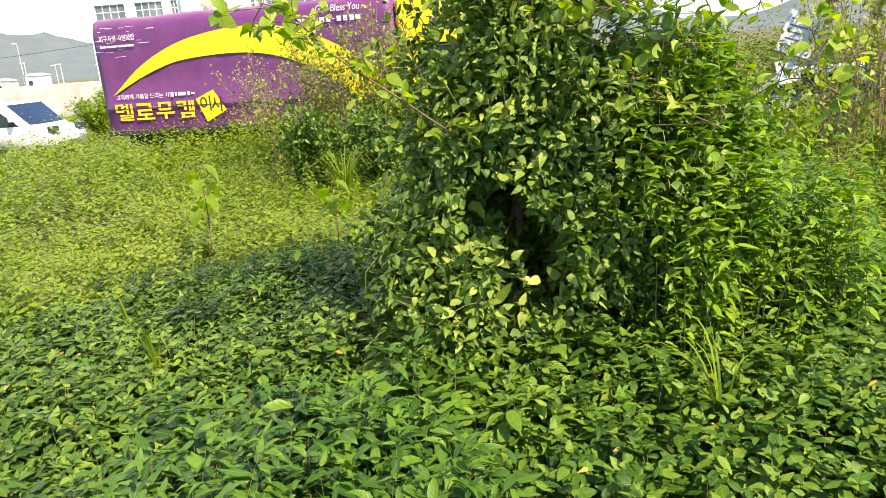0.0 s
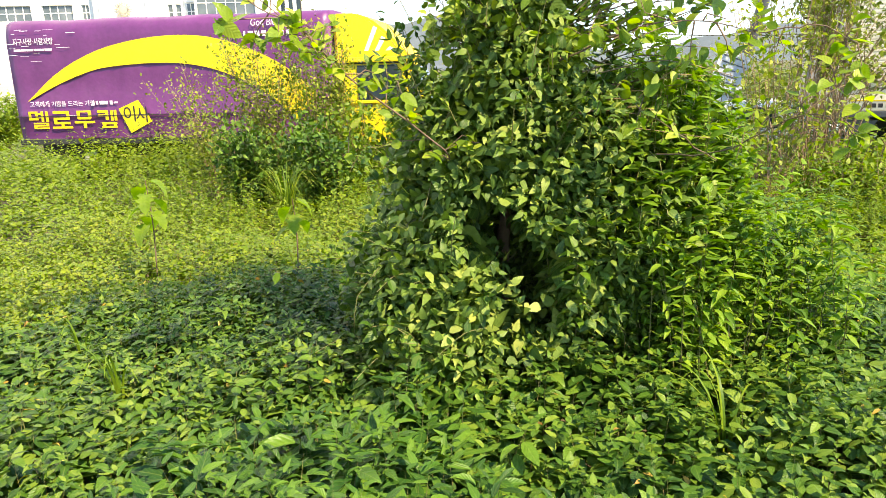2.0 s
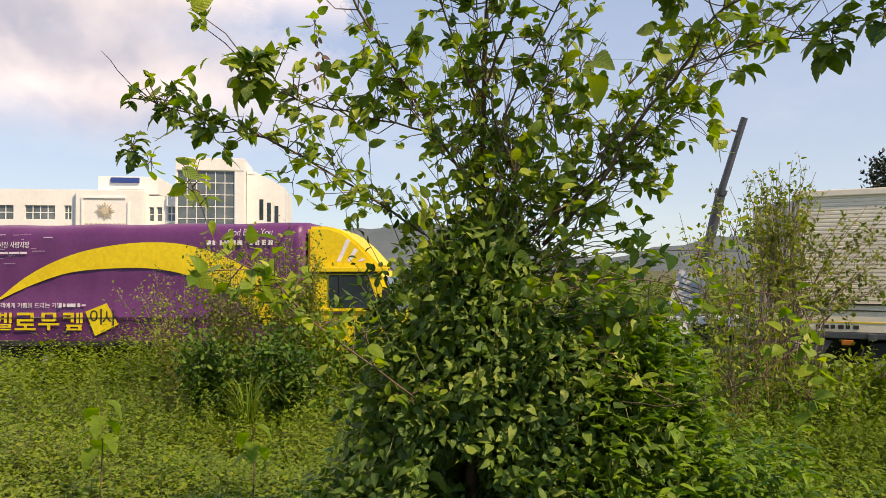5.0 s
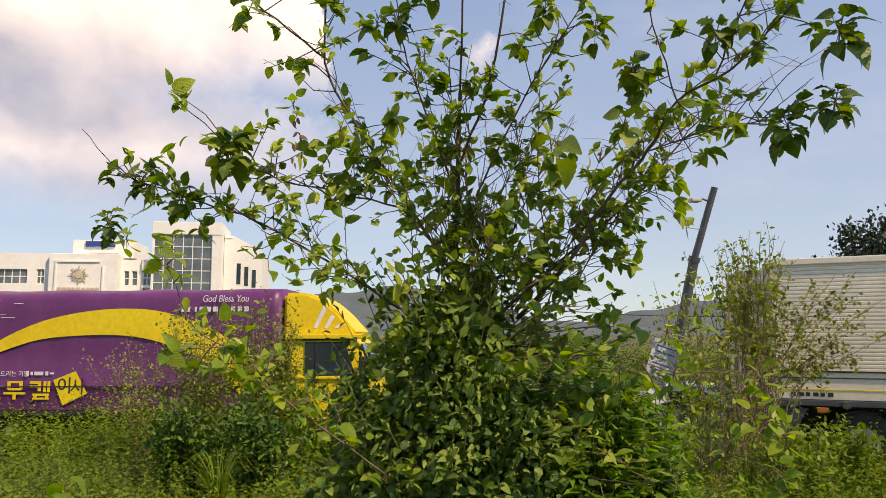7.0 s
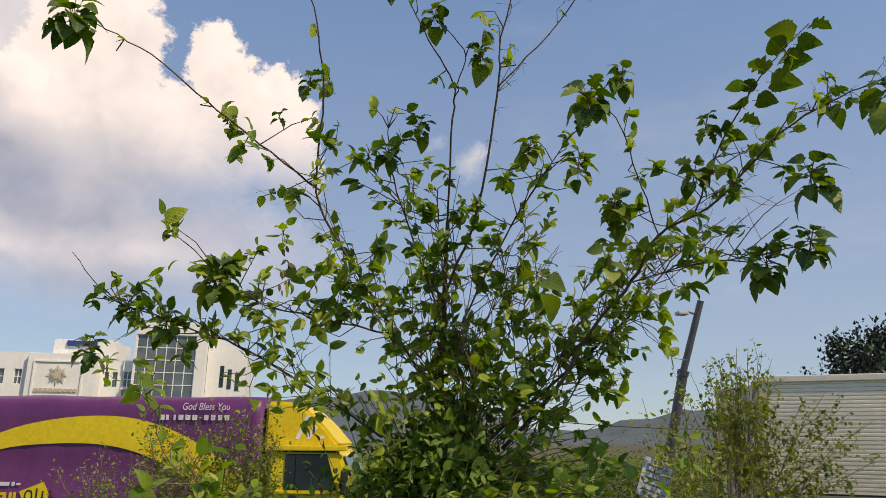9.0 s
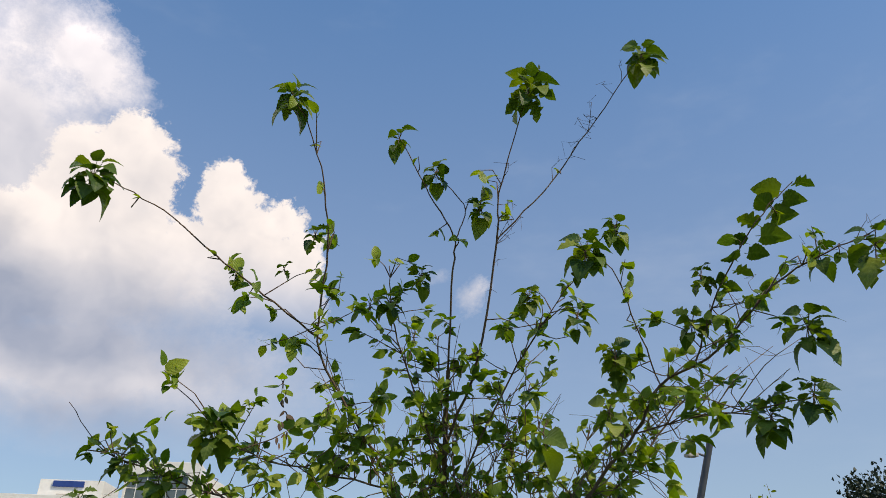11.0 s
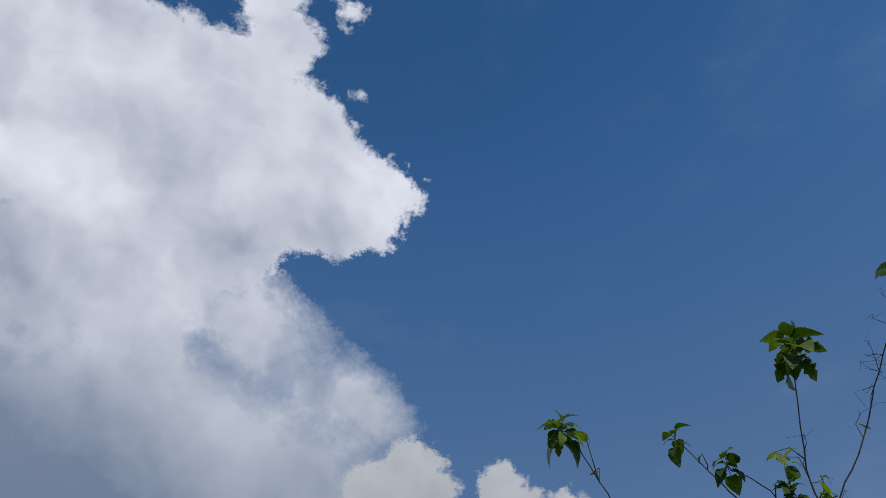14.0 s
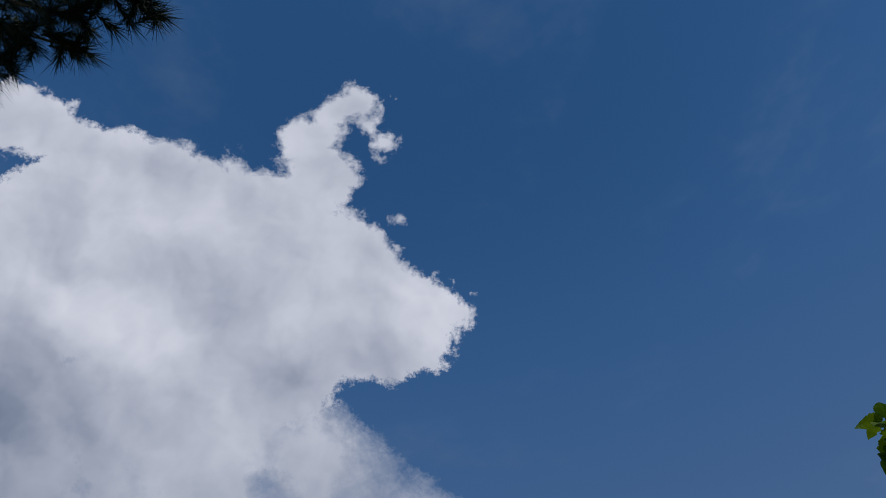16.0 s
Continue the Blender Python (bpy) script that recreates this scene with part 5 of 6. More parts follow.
# a withered tangle hanging from the left-hand stem
dry_at = np.array((-0.41, 3.17, 2.72))
dry = [leaves(dry_at + rng.normal(0, .012, (14, 3)) + np.stack([np.zeros(14), np.zeros(14), np.linspace(0, -.22, 14)], -1), rng.normal(0, .5, (14, 3)) + (0, 0, -1), rng.normal(0, 1, (14, 3)), rng.uniform(.03, .05, 14), rng.uniform(.3, .5, 14), "fine")]
v, f = joined(dry)
part_np("leaf_litter", under(tree, v), f, M_BARK, tree, "withered brown leaves hanging in a tangle", True, "fine")
tagged(tree.children[-1], kind="stuff")

# small leaves on the side twigs, and the twigs themselves
chunks = []
for base, n, size, d in small_leaves:
    out = unit(d)[None] * .45 + rng.normal(0, .65, (n, 3)) + (0, 0, -.22)
    nor = rng.normal(0, .45, (n, 3)) + (0.28, -.42, .85)
    chunks.append(leaves(base, out, nor, size * rng.uniform(.7, 1.5, n), rng.uniform(.52, .74, n), "fine"))
v, f = joined(chunks)
tagged(part_np("foliage", under(tree, v), f, M_TWIGLEAF, tree, smooth=True, leaf="fine"), kind="stuff")
v, f = joined(young)
tagged(part_np("young_foliage", under(tree, v), f, M_YOUNG, tree, "yellow-green young leaves", True, "fine"), kind="stuff")
v, f = joined(twig_bits)
tagged(part_np("twig_growth", under(tree, v), f, M_BARK, tree), kind="stuff")


# ---------------------------------------------------------------- vines over the tree's lower half
def thicket():
    """Curtains of overlapping vine leaves over a lumpy mound, tips down, with gaps to the dark inside."""
    lumps = [  # middle, radii, leaves
        ((0.42, 3.75, 0.55), (0.80, 0.78, 0.72), 7600), ((0.40, 3.70, 1.12), (0.62, 0.58, 0.66), 7600), ((0.37, 3.62, 1.70), (0.36, 0.36, 0.42), 750),
        ((0.90, 3.60, 0.66), (0.54, 0.56, 0.58), 3600), ((0.05, 3.55, 0.28), (0.52, 0.62, 0.40), 3000),
    ]
    P, A, N, S = [], [], [], []
    for (cx, cy, cz), (rx, ry, rz), n in lumps:
        d = unit(rng.normal(0, 1, (n * 2, 3)))
        d = d[d[:, 1] < .55][:n]
        k = len(d)
        depth = 1.04 - rng.exponential(.15, k)
        p = np.array((cx, cy, cz)) + d * (rx, ry, rz) * depth[:, None]
        p += .12 * np.stack([waves(p[:, 1] * 2 + p[:, 2], p[:, 2], 21, 1.1), waves(p[:, 0], p[:, 2] * 1.3, 22, .9), waves(p[:, 0], p[:, 1], 23, 1.0)], -1)
        keep = (p[:, 2] > .05) & (waves(p[:, 0] * 1.4, p[:, 2] * 1.4, 29, .6) > -.38)
        # the hollow beside the trunk, where the stem shows
        keep &= ~((np.abs(p[:, 0] - .33 + .1 * np.sin(p[:, 2] * 9)) < .10 + .04 * np.sin(p[:, 2] * 23)) & (p[:, 2] > .32) & (p[:, 2] < .88) & (p[:, 1] < 3.65))
        p, d = p[keep], d[keep]
        out = unit(d / (rx, ry, rz))
        P.append(p)
        A.append(out * .55 + rng.normal(0, .75, p.shape) + (0, 0, -.25))
        N.append(out * .55 + rng.normal(0, .5, p.shape) + (.12, -.14, .75))
        S.append(rng.uniform(.036, .080, len(p)) * np.where(p[:, 2] > 1.2, .8, 1.0))
    for (cx, cy, cz), (rx, ry, rz), n in lumps:            # the shaded inside
        d = unit(rng.normal(0, 1, (n // 2, 3)))
        p = np.array((cx, cy, cz)) + d * (rx, ry, rz) * rng.uniform(.45, .8, (len(d), 1))
        p = p[(p[:, 2] > .05) & ~((np.abs(p[:, 0] - .33) < .15) & (p[:, 2] > .27) & (p[:, 2] < .92) & (p[:, 1] < 3.75))]
        P.append(p)
        A.append(rng.normal(0, .7, p.shape) + (0, 0, -.4))
        N.append(rng.normal(0, .7, p.shape) + (0, -.2, .6))
        S.append(rng.uniform(.08, .13, len(p)))
    P, A, N, S = (np.concatenate(q) for q in (P, A, N, S))
    v, f = leaves(P, A, N, S, rng.uniform(.46, .66, len(P)), "heart")
    ob = obj("climbing_vine", tri_mesh("climbing_vine", v, f, True, "heart"), M_VINE)
    tagged(ob, "dense curtain of green vine leaves over the tree's lower half", "vine", kind="stuff")
    # hanging vine stems, and sprigs that reach out of the curtain
    bits, sprig = [], []
    for _ in range(230):
        k = rng.integers(0, len(P) * 2 // 3)
        p = P[k]
        out = unit(p - (0.45, 3.75, .6)) * rng.uniform(.12, .30) + rng.normal(0, .06, 3) + (0, 0, .10)
        line = smooth_line([p, p + out * .5 + (0, 0, .03), p + out], 6)
        bits.append(tube_data(line, .0022, .0013, 4))
        n = int(rng.integers(5, 9))
        t = rng.uniform(.2, 1, n) * 6
        i = np.minimum(t.astype(int), 5)
        q = line[i] + (line[i + 1] - line[i]) * (t - i)[:, None]
        sprig.append(leaves(q, rng.normal(0, .6, (n, 3)) + unit(out) * .5, rng.normal(0, .35, (n, 3)) + (0, -.2, 1), rng.uniform(.03, .065, n), rng.uniform(.5, .75, n), "fine"))
    v, f = joined(sprig)
    tagged(obj("vine_sprig_growth", tri_mesh("vine_sprig_growth", v, f, True, "fine"), M_WEED), "leafy vine sprigs reaching out of the curtain", "vine", kind="stuff")
    for _ in range(150):
        k = rng.integers(0, len(P))
        p = P[k] + (0, -.02, .02)
        n = rng.integers(4, 8)
        step = np.cumsum(rng.normal(0, .03, (n, 3)) + (0, -.004, -.05), 0)
        bits.append(tube_data(p + step, .0022, .0016, 4))
    v, f = joined(bits)
    tagged(obj("vine_stem_growth", tri_mesh("vine_stem_growth", v, f), M_STEM), "thin hanging vine stems", "vine", kind="stuff")


thicket()


# ---------------------------------------------------------------- ground cover
def cover_height(x, y):
    r = np.hypot(x, y)
    base = 0.26 + 0.5 * np.clip((r - 6) / 7, 0, 1) + .25 * np.clip((r - 12.5) / 2, 0, 1)
    return base * (1 + .42 * waves(x, y, 11, 1.9) + .22 * waves(x, y, 12, .6))


def carpet(name, label, mat, r0, r1, a0, a1, density, size, seed, tall=1.0, per=11, wide=(.36, .56), droop=.1, stems=True, zone=None, kind="mid"):
    """Weeds over a ring segment of the ground (degrees from the way ahead): upright plants with leaves in turning pairs."""
    r = np.random.default_rng(seed)
    area = math.radians(a1 - a0) * (r1 * r1 - r0 * r0) / 2
    n = int(area * density)
    a = np.radians(r.uniform(a0, a1, n))
    d = np.sqrt(r.uniform(r0 * r0, r1 * r1, n))
    x, y = d * np.sin(a), d * np.cos(a)
    if zone is not None:
        keep = zone(x, y) > r.uniform(0, 1, n)
        x, y = x[keep], y[keep]
        n = len(x)
    z0 = soil(x, y)
    h = np.maximum(cover_height(x, y), .12) * tall * r.uniform(.72, 1.18, n)
    lean = r.normal(0, .16, (n, 2)) * h[:, None]
    top = np.stack([x + lean[:, 0], y + lean[:, 1], z0 + h], -1)
    foot = np.stack([x, y, z0], -1)
    spin = r.uniform(0, 2 * np.pi, n)
    scale = r.uniform(.75, 1.25, n)
    k = np.arange(per)[None]
    lev = 1 - (k / per) ** .9 * r.uniform(.55, .85, (n, 1))
    base = foot[:, None] + (top - foot)[:, None] * lev[..., None]
    az = spin[:, None] + (k // 2) * 1.571 + (k % 2) * np.pi + r.normal(0, .35, (n, per))
    rise = .55 * np.clip(1.15 - k / 3.0, -.35, 1) + r.normal(-droop, .28, (n, per))
    al = np.stack([np.cos(az), np.sin(az), rise], -1)
    nor = np.stack([-np.cos(az) * rise + r.normal(0, .22, (n, per)), -np.sin(az) * rise + r.normal(0, .22, (n, per)), np.ones((n, per))], -1)
    s = (size[0] + (size[1] - size[0]) * np.clip(k / 4.0, 0, 1) * r.uniform(.6, 1.1, (n, per))) * scale[:, None]
    base = base + al * (.12 * s)[..., None]
    v, f = leaves(base.reshape(-1, 3), al.reshape(-1, 3), nor.reshape(-1, 3), s.ravel(), r.uniform(*wide, n * per), kind)
    ob = tagged(obj(name, tri_mesh(name, v, f, True, kind), mat), label, "weeds", kind="stuff")
    if stems:
        w = .004
        q = np.stack([foot + (-w, 0, 0), foot + (w, 0, 0), top], 1)
        q2 = np.stack([foot + (0, -w, 0), foot + (0, w, 0), top], 1)
        v = np.concatenate([q.reshape(-1, 3), q2.reshape(-1, 3)])
        tagged(obj("stalk_growth", tri_mesh("stalk_growth", v, np.arange(len(v)).reshape(-1, 3)), M_STEM), "thin green stems of the weeds", "weeds", kind="stuff")


carpet("ground_cover", "lush knee-high weeds with pointed green leaves", M_WEED, 1.0, 5.2, -48, 48, 215, (.036, .088), 101, per=12, wide=(.42, .62))
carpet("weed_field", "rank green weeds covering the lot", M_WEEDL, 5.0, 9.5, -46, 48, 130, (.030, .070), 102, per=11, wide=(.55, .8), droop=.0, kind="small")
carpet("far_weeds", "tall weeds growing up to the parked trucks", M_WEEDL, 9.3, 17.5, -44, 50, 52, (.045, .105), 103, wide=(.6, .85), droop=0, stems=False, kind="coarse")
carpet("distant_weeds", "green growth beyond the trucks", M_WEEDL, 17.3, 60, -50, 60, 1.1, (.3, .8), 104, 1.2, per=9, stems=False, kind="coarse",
       zone=lambda x, y: (x > -.40 * y) | (y > 44))
carpet("van_weeds", "green growth round the parked minivan", M_WEEDL, 17.3, 42, -50, -20, 9, (.06, .15), 108, .5, per=10, wide=(.5, .8), stems=False, kind="coarse")
carpet("brush", "brown-green brush behind the tree", M_BRUSH, 13.5, 24, 6, 34, 26, (.08, .2), 107, 1.9, per=15, wide=(.3, .5), stems=True, kind="coarse")
carpet("lush_weeds", "darker lance-leaved weeds in a lush patch", M_LUSH, 1.2, 3.4, -32, 2, 240, (.05, .13), 109, 1.7, per=13, wide=(.28, .42), stems=True, kind="fine",
       zone=lambda x, y: np.clip(1.5 - np.hypot((x + .5) / .62, (y - 2.0) / .6), 0, 1))
# the lot behind and beside the camera
carpet("weeds_behind", "low green weeds all over the lot", M_WEED, 1.3, 13, 47, 313, 12, (.07, .19), 111, .75, per=9, stems=False, kind="coarse",
       zone=lambda x, y: np.clip(.75 + waves(x, y, 33, 5.0), 0, 1) * (np.hypot(x + 4.9, y + 2.2) > .35))
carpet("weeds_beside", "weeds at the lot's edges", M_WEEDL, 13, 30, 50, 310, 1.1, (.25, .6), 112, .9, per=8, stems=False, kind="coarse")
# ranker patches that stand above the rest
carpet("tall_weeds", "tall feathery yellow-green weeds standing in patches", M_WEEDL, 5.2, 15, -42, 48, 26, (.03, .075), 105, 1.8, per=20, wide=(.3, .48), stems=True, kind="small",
       zone=lambda x, y: np.clip(waves(x, y, 31, 4.5) * 1.6 - .35 + .9 * np.clip((x - 1.2) / 2, 0, 1), 0, 1))
def side_growth():
    """Upright leafy shoots that crowd the vines' right flank, tops in the sun."""
    r = np.random.default_rng(77)
    bits, chunks = [], []
    for _ in range(560):
        g = unit(r.normal(0, 1, 3))
        top = np.array((1.10, 3.68, .80)) + g * (.56, .58, .82) * r.uniform(.72, 1.05)
        if top[2] < .45:
            continue
        foot = np.array((.8 + .75 * (top[0] - .8), 3.75 + .6 * (top[1] - 3.75), .15))
        line = smooth_line([foot, (foot + top) / 2 + r.normal(0, .05, 3), top], 8)
        bits.append(tube_data(line, .004, .0018, 4))
        n = 20
        t = 8 - r.exponential(1.6, n).clip(0, 6)
        i = np.minimum(t.astype(int), 7)
        p = line[i] + (line[i + 1] - line[i]) * (t - i)[:, None]
        a = r.uniform(0, 6.283, n)
        al = np.stack([np.cos(a), np.sin(a), r.normal(.15, .35, n)], -1)
        nor = np.stack([r.normal(0, .3, n), r.normal(-.1, .3, n), np.ones(n)], -1)
        chunks.append(leaves(p, al, nor, r.uniform(.05, .105, n), r.uniform(.34, .5, n), "fine"))
    v, f = joined(chunks)
    tagged(obj("side_growth", tri_mesh("side_growth", v, f, True, "fine"), M_FLANK), "bright lance-leaved shoots crowding the vines", "weeds", kind="stuff")
    v, f = joined(bits)
    tagged(obj("stalk_growth", tri_mesh("stalk_growth", v, f), M_STEM), "thin green stems of the shoots", "weeds", kind="stuff")


side_growth()
carpet("side_weeds", "bright feathery weeds leaning on the vines", M_FLANK, 3.0, 4.9, 10, 34, 230, (.035, .09), 106, 3.4, per=28, wide=(.28, .46), stems=True,
       zone=lambda x, y: np.clip(1.25 - np.hypot((x - 1.30) / .8, (y - 3.70) / .7), 0, 1) * 1.6)


def shrub(x, y, h, spread, stems, leaf_n, size, mat, label, bare=.25, name="shrub", leafpos=(.3, 1.0)):
    """A bush of many thin stems from one root, with leaves up along them."""
    z0 = float(soil(np.array(x), np.array(y))) - .05
    s = thing(name, x, y, z0, 0, label, "shrub")
    bits, chunks = [], []
    for k in range(stems):
        a = rng.uniform(0, 2 * math.pi)
        top = np.array((math.cos(a) * spread * rng.uniform(.2, 1), math.sin(a) * spread * rng.uniform(.2, 1), h * rng.uniform(.6, 1.05)))
        mid = top * (.35, .35, .5) + rng.normal(0, .05, 3)
        line = smooth_line([(rng.normal(0, .08), rng.normal(0, .08), 0), mid, top], 8)
        bits.append(tube_data(line, .007, .003, 5))
        for _ in range(3):
            i = rng.integers(3, 8)
            e = line[i] + rng.normal(0, .16, 3) + (0, 0, .08)
            bits.append(tube_data([line[i], (line[i] + e) / 2 + rng.normal(0, .02, 3), e], .004, .002, 4))
        n = leaf_n
        t = rng.uniform(*leafpos, n) * 8
        i = np.minimum(t.astype(int), 7)
        p = line[i] + (line[i + 1] - line[i]) * (t - i)[:, None] + rng.normal(0, .10, (n, 3))
        chunks.append(leaves(p, rng.normal(0, .7, (n, 3)) + (0, 0, -.1), rng.normal(0, .5, (n, 3)) + (0, 0, 1), size * rng.uniform(.6, 1.3, n), rng.uniform(.45, .7, n), "small"))
    v, f = joined(bits)
    tagged(part_np("stem_growth", v, f, M_TAN, s), kind="stuff")
    v, f = joined(chunks)
    tagged(part_np("foliage", v, f, mat, s, smooth=True, leaf="small"), kind="stuff")
    return s




def vase_bush(x, y, label):
    """A bush whose many bare stems rise close together and fan out to leafy ends."""
    z0 = float(soil(np.array(x), np.array(y))) - .05
    s = thing("shrub", x, y, z0, 0, label, "shrub")
    bits, chunks = [], []
    for k in range(66):
        a = rng.uniform(0, 2 * math.pi)
        root = np.array((rng.normal(0, .16), rng.normal(0, .12), 0))
        if k < 48:
            out, h = np.array((math.cos(a) * rng.uniform(.1, .85), math.sin(a) * .5, 0)), rng.uniform(2.9, 3.9)
        else:                                   # long sprays that bow out along the truck's side
            out, h = np.array((rng.uniform(.7, 1.75), -rng.uniform(.1, .6), 0)), rng.uniform(2.0, 3.5)
        fork = root * 1.6 + out * .12 + (0, 0, 1.5)
        line = smooth_line([root, fork, root + out * .55 + (0, 0, 1.5 + (h - 1.5) * .6), root + out + (0, 0, h)], 12)
        line[2:] += rng.normal(0, .012, line[2:].shape)
        bits.append(tube_data(line, .0095, .003, 5))
        ends = [line[6:]]
        for _ in range(5):
            i = rng.integers(6, 12)
            e = line[i] + rng.normal(0, .14, 3) + out * .08 + (0, 0, .10)
            bits.append(tube_data([line[i], (line[i] + e) / 2 + rng.normal(0, .02, 3), e], .004, .002, 4))
            ends.append(np.array([line[i], e]))
        for e in ends:
            n = 14 if len(e) > 2 else 8
            t = rng.uniform(.25, 1, n) * (len(e) - 1)
            i = np.minimum(t.astype(int), len(e) - 2)
            p = e[i] + (e[i + 1] - e[i]) * (t - i)[:, None] + rng.normal(0, .03, (n, 3))
            chunks.append(leaves(p, rng.normal(0, .7, (n, 3)) + (0, 0, -.2), rng.normal(0, .5, (n, 3)) + (0, 0, 1), rng.uniform(.04, .09, n), rng.uniform(.45, .7, n)))
    v, f = joined(bits)
    tagged(part_np("stem_growth", v, f, M_TAN, s), kind="stuff")
    v, f = joined(chunks)
    tagged(part_np("foliage", v, f, M_OLIVE, s, smooth=True, leaf="mid"), kind="stuff")


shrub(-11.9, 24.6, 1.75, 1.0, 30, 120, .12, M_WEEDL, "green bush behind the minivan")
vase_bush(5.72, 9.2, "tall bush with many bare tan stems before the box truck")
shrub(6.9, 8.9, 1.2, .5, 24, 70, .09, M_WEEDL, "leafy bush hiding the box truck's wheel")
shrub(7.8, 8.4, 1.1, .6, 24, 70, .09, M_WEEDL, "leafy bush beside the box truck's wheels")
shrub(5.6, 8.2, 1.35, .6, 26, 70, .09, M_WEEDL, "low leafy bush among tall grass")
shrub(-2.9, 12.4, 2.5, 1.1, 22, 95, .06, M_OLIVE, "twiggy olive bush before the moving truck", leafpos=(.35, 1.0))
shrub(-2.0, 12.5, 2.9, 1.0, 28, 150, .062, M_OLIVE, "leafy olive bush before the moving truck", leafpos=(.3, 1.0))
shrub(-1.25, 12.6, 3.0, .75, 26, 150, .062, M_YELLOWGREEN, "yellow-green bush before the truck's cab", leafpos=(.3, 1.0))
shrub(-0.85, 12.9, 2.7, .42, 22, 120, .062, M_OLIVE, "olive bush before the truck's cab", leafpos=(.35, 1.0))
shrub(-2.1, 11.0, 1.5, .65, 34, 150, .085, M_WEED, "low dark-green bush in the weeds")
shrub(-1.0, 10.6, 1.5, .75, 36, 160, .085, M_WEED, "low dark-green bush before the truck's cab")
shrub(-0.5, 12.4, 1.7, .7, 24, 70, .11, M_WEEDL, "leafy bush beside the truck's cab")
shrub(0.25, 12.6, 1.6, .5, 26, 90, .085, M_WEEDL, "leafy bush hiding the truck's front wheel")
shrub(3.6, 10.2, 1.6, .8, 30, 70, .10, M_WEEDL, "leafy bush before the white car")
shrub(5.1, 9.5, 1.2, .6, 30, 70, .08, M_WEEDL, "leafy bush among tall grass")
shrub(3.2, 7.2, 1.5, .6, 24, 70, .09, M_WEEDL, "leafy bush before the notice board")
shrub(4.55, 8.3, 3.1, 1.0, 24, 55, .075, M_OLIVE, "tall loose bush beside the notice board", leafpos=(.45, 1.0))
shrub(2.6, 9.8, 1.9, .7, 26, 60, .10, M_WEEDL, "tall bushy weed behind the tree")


PALE_LEAVES = [me.copy() for me in LEAVES]
for me in PALE_LEAVES:
    me.materials[0] = M_YOUNG


def sapling(x, y, h, n, size):
    """A single reddish stalk with a few broad leaves at its head."""
    z0 = float(soil(np.array(x), np.array(y))) - .02
    s = thing("sapling", x, y, z0, 0, "lone sapling with a reddish stalk and broad leaves", "sapling")
    v, f = tube_data(smooth_line([(0, 0, 0), (.03, 0, h * .6), (0.02, -.02, h)], 8), .007, .004, 6)
    part_np("stalk", v, f, M_BARK, s)
    for k in range(n):
        a = 2.4 * k
        out = Vector((math.cos(a), math.sin(a), -.45)).normalized()
        side = out.cross(Vector((0, 0, 1))).normalized()
        ob = new("leaf", PALE_LEAVES[k % 6])
        ob.parent = s
        ob.matrix_basis = Matrix.Translation(Vector((.02, -.02, h - .05 * k)) + out * size * .22) @ Matrix((side, out, side.cross(out))).transposed().to_4x4() @ Matrix.Diagonal((size, size, size, 1))


sapling(-2.15, 5.95, 1.0, 8, .17)
sapling(-0.95, 5.4, .8, 5, .15)


def grass_tuft(x, y, n, h, label="tuft of long bent grass blades", mat=M_GRASS):
    z0 = float(soil(np.array(x), np.array(y))) - .02
    bl = []
    for _ in range(n):
        a = rng.uniform(0, 6.28)
        hh = h * rng.uniform(.6, 1.1)
        out = np.array((math.cos(a), math.sin(a), 0)) * hh * rng.uniform(.25, .7)
        line = smooth_line([(0, 0, 0), out * .3 + (0, 0, hh * .7), out * .8 + (0, 0, hh * .95), out * 1.3 + (0, 0, hh * .8)], 8)
        side = unit(np.cross(out, (0, 0, 1.0))) * .008
        w = np.linspace(1, .1, 9)[:, None]
        v = np.concatenate([line - side * w, line + side * w])
        i = np.arange(8)
        bl.append((v, np.concatenate([np.stack([i, i + 1, i + 10], -1), np.stack([i, i + 10, i + 9], -1)])))
    v, f = joined(bl)
    ob = obj("grass_tuft", tri_mesh("grass_tuft", v, f), mat)
    ob.location = (x, y, z0)
    tagged(ob, label, "grass", "grass tufts")


for x, y, n, h in ((1.0, 2.5, 9, .5), (1.75, 2.6, 7, .5), (1.9, 4.9, 30, .7), (2.3, 5.4, 30, .8), (2.7, 6.1, 30, .8), (-0.15, 2.9, 6, .4), (-1.6, 3.4, 8, .45), (3.3, 6.8, 25, .8), (-2.0, 4.0, 8, .5), (2.0, 4.2, 14, .55), (4.3, 8.3, 40, 1.1), (5.2, 8.6, 40, 1.1)):
    grass_tuft(x, y, n, h)
grass_tuft(-1.45, 9.5, 90, 1.0, "upright tuft of pale yellow-green grass", M_YELLOWGREEN)


# withered leaves and straws lying on the weeds
n = 420
lx, ly = rng.uniform(-2.6, 3.0, n), rng.uniform(1.4, 6.5, n)
lz = soil(lx, ly) + np.maximum(cover_height(lx, ly), .12) * rng.uniform(.55, 1.0, n)
v, f = leaves(np.stack([lx, ly, lz], -1), rng.normal(0, 1, (n, 3)) * (1, 1, .4), rng.normal(0, .5, (n, 3)) + (0, 0, 1), rng.uniform(.02, .055, n), rng.uniform(.25, .6, n), "fine")
tagged(obj("leaf_litter", tri_mesh("leaf_litter", v, f, True, "fine"), M_LITTER), "yellow and brown withered leaves among the weeds", "leaves", kind="stuff")


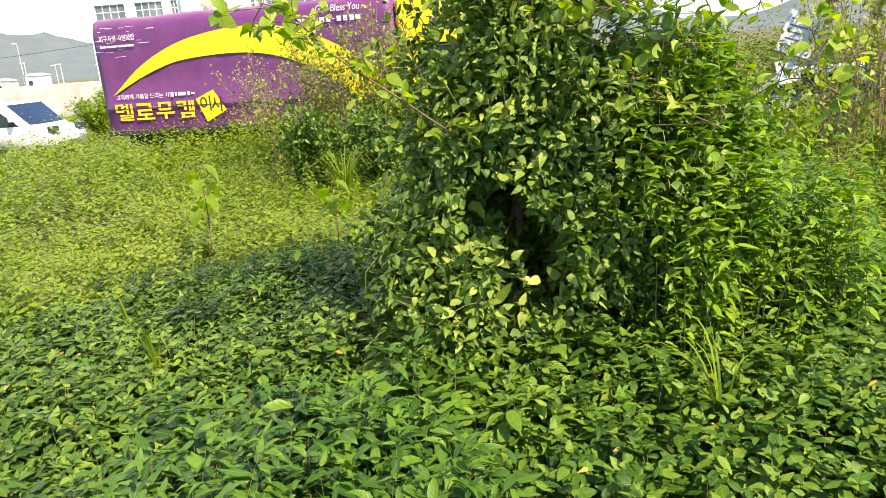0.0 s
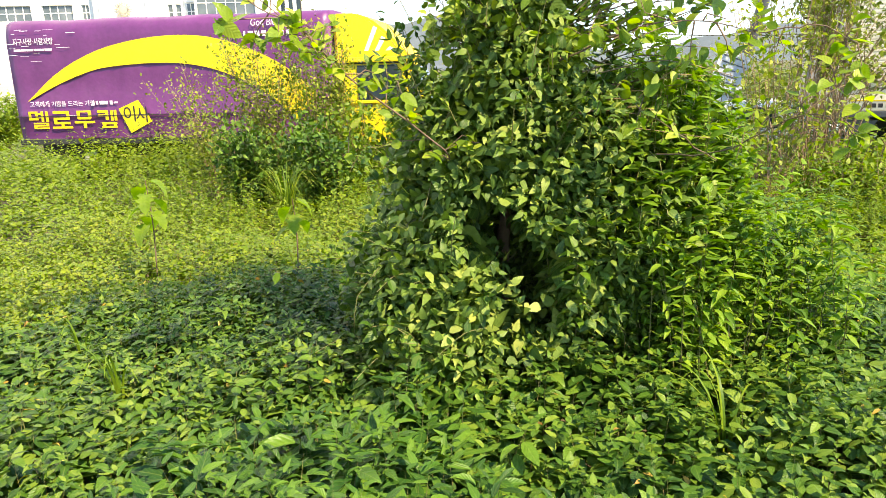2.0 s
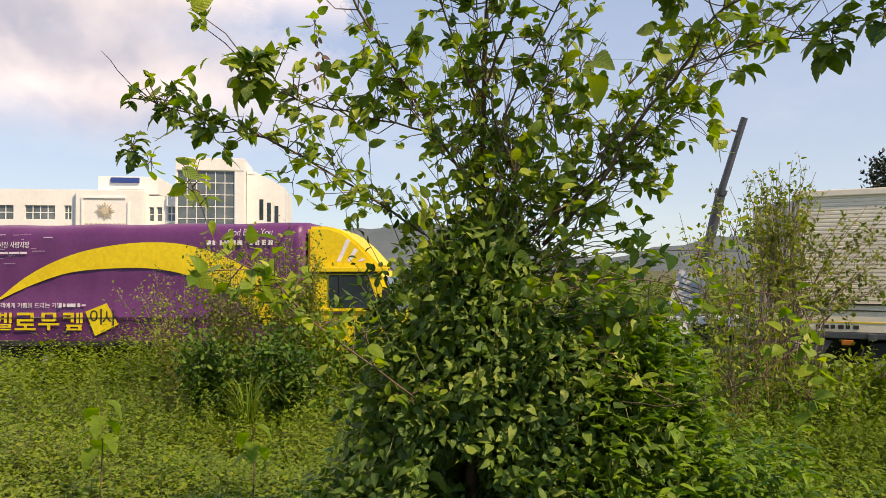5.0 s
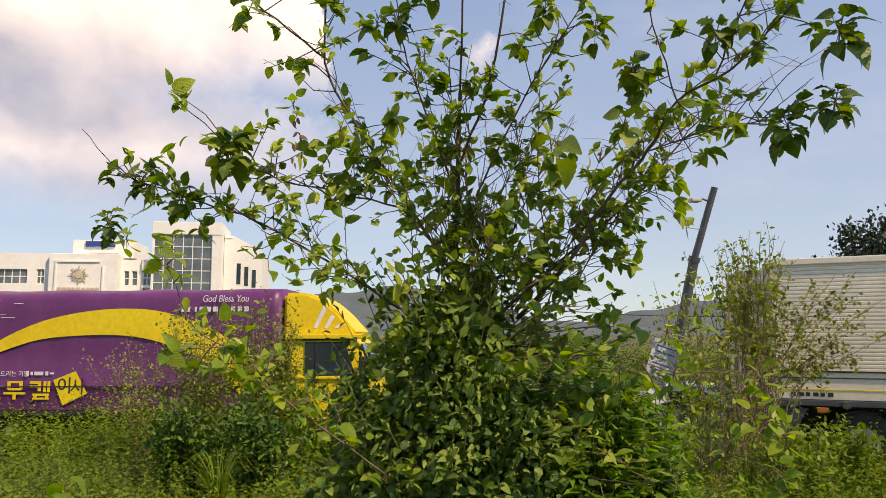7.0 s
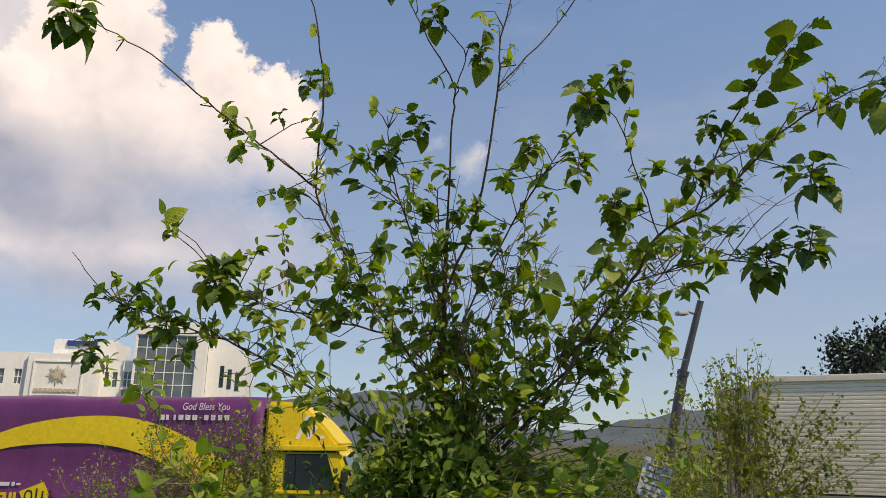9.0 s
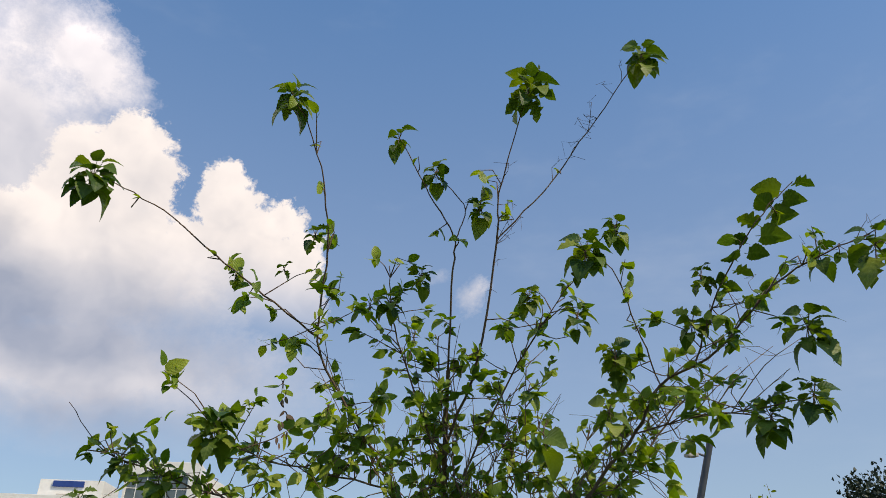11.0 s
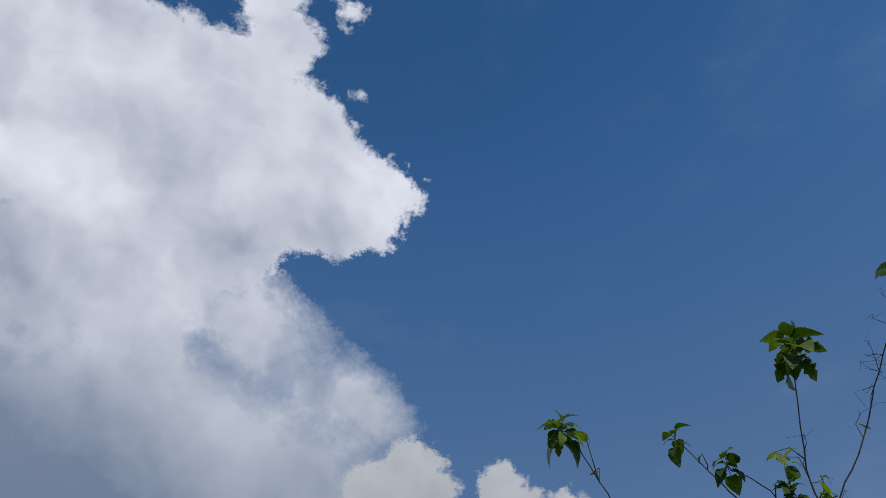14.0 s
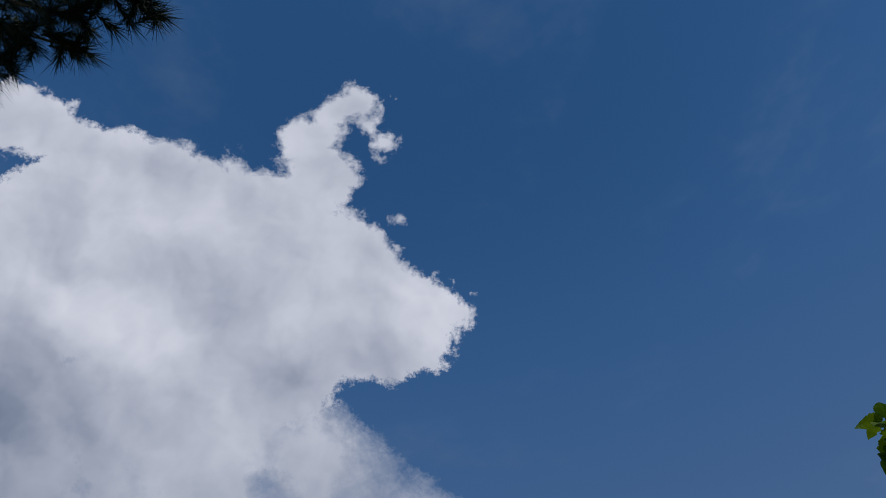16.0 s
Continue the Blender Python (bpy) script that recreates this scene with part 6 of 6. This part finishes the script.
# ---------------------------------------------------------------- trees: a dark conifer far off, and the pine overhead
def clump_tree(x, y, h, r, label):
    z0 = float(soil(np.array(x), np.array(y)))
    t = thing("far_tree", x, y, z0, 0, label, "tree")
    v, f = tube_data([(0, 0, 0), (.1, 0, h * .5), (0, 0, h * .85)], .28, .08, 8)
    part_np("trunk", v, f, M_BARK, t)
    ch = []
    for k in range(150):
        zc = h * rng.uniform(.3, 1.0)
        rr = r * (1.15 - abs(zc / h - .55) * 1.3) * rng.uniform(.3, 1)
        a = rng.uniform(0, 6.28)
        c = np.array((math.cos(a) * rr, math.sin(a) * rr, zc))
        n = 100
        p = c + rng.normal(0, .6, (n, 3))
        ch.append(leaves(p, rng.normal(0, .6, (n, 3)) + (0, 0, .6), rng.normal(0, .8, (n, 3)), rng.uniform(.25, .5, n), rng.uniform(.5, .8, n), "coarse"))
    v, f = joined(ch)
    tagged(part_np("crown", v, f, M_PINE, t), kind="stuff")


clump_tree(46, 47, 11.2, 8.0, "dark evergreen tree far behind the box truck")


def pine():
    t = thing("pine_tree", -4.9, -2.2, -0.1, 0, "pine tree overhead with drooping dark needle tufts", "tree")
    o = np.array((-4.9, -2.2, -0.1))
    v, f = tube_data(smooth_line([(0, 0, 0), (.1, .1, 3.5), (.05, 0, 8.0)], 10), .2, .07, 10)
    part_np("trunk", v, f, M_BARK, t)
    tufts = []
    for pts in ([(-4.85, -2.1, 5.6), (-3.7, -1.0, 6.35), (-2.75, -.05, 6.28), (-2.35, .2, 6.3)], [(-3.5, -.85, 6.35), (-2.9, -.1, 6.12), (-2.5, .33, 6.2)], [(-3.6, -.95, 6.35), (-3.2, -.1, 6.1), (-2.85, .22, 6.02)],
                [(-2.75, -.05, 6.28), (-2.3, .02, 6.36), (-2.08, .3, 6.33)]):
        line = smooth_line(pts, 16)
        v, f = tube_data(line - o, .022 if len(pts) > 3 else .012, .006, 6)
        part_np("branch", v, f, M_BARK, t)
        for k in range(9, 17):
            for _ in range(3):
                d = unit(line[min(k, 16)] - line[k - 1] + rng.normal(0, .05, 3)) + rng.normal(0, .35, 3) + (0, 0, -.25)
                tufts.append((line[k] + rng.normal(0, .03, 3), unit(d)))
    ch = []
    for p, d in tufts:
        n = 95
        q = unit(d + rng.normal(0, .42, (n, 3)) + (0, 0, -.12))
        base = p + d * rng.uniform(-.05, .1, (n, 1))
        L = rng.uniform(.10, .17, (n, 1))
        side = unit(np.cross(q, rng.normal(0, 1, (n, 3)))) * .003
        tip = base + q * L
        v = np.stack([base - side, base + side, tip], 1).reshape(-1, 3)
        ch.append((v - o, np.arange(3 * n).reshape(-1, 3)))
    v, f = joined(ch)
    tagged(part_np("needle_growth", v, f, M_PINE, t, "long dark needles in tufts"), kind="stuff")


pine()
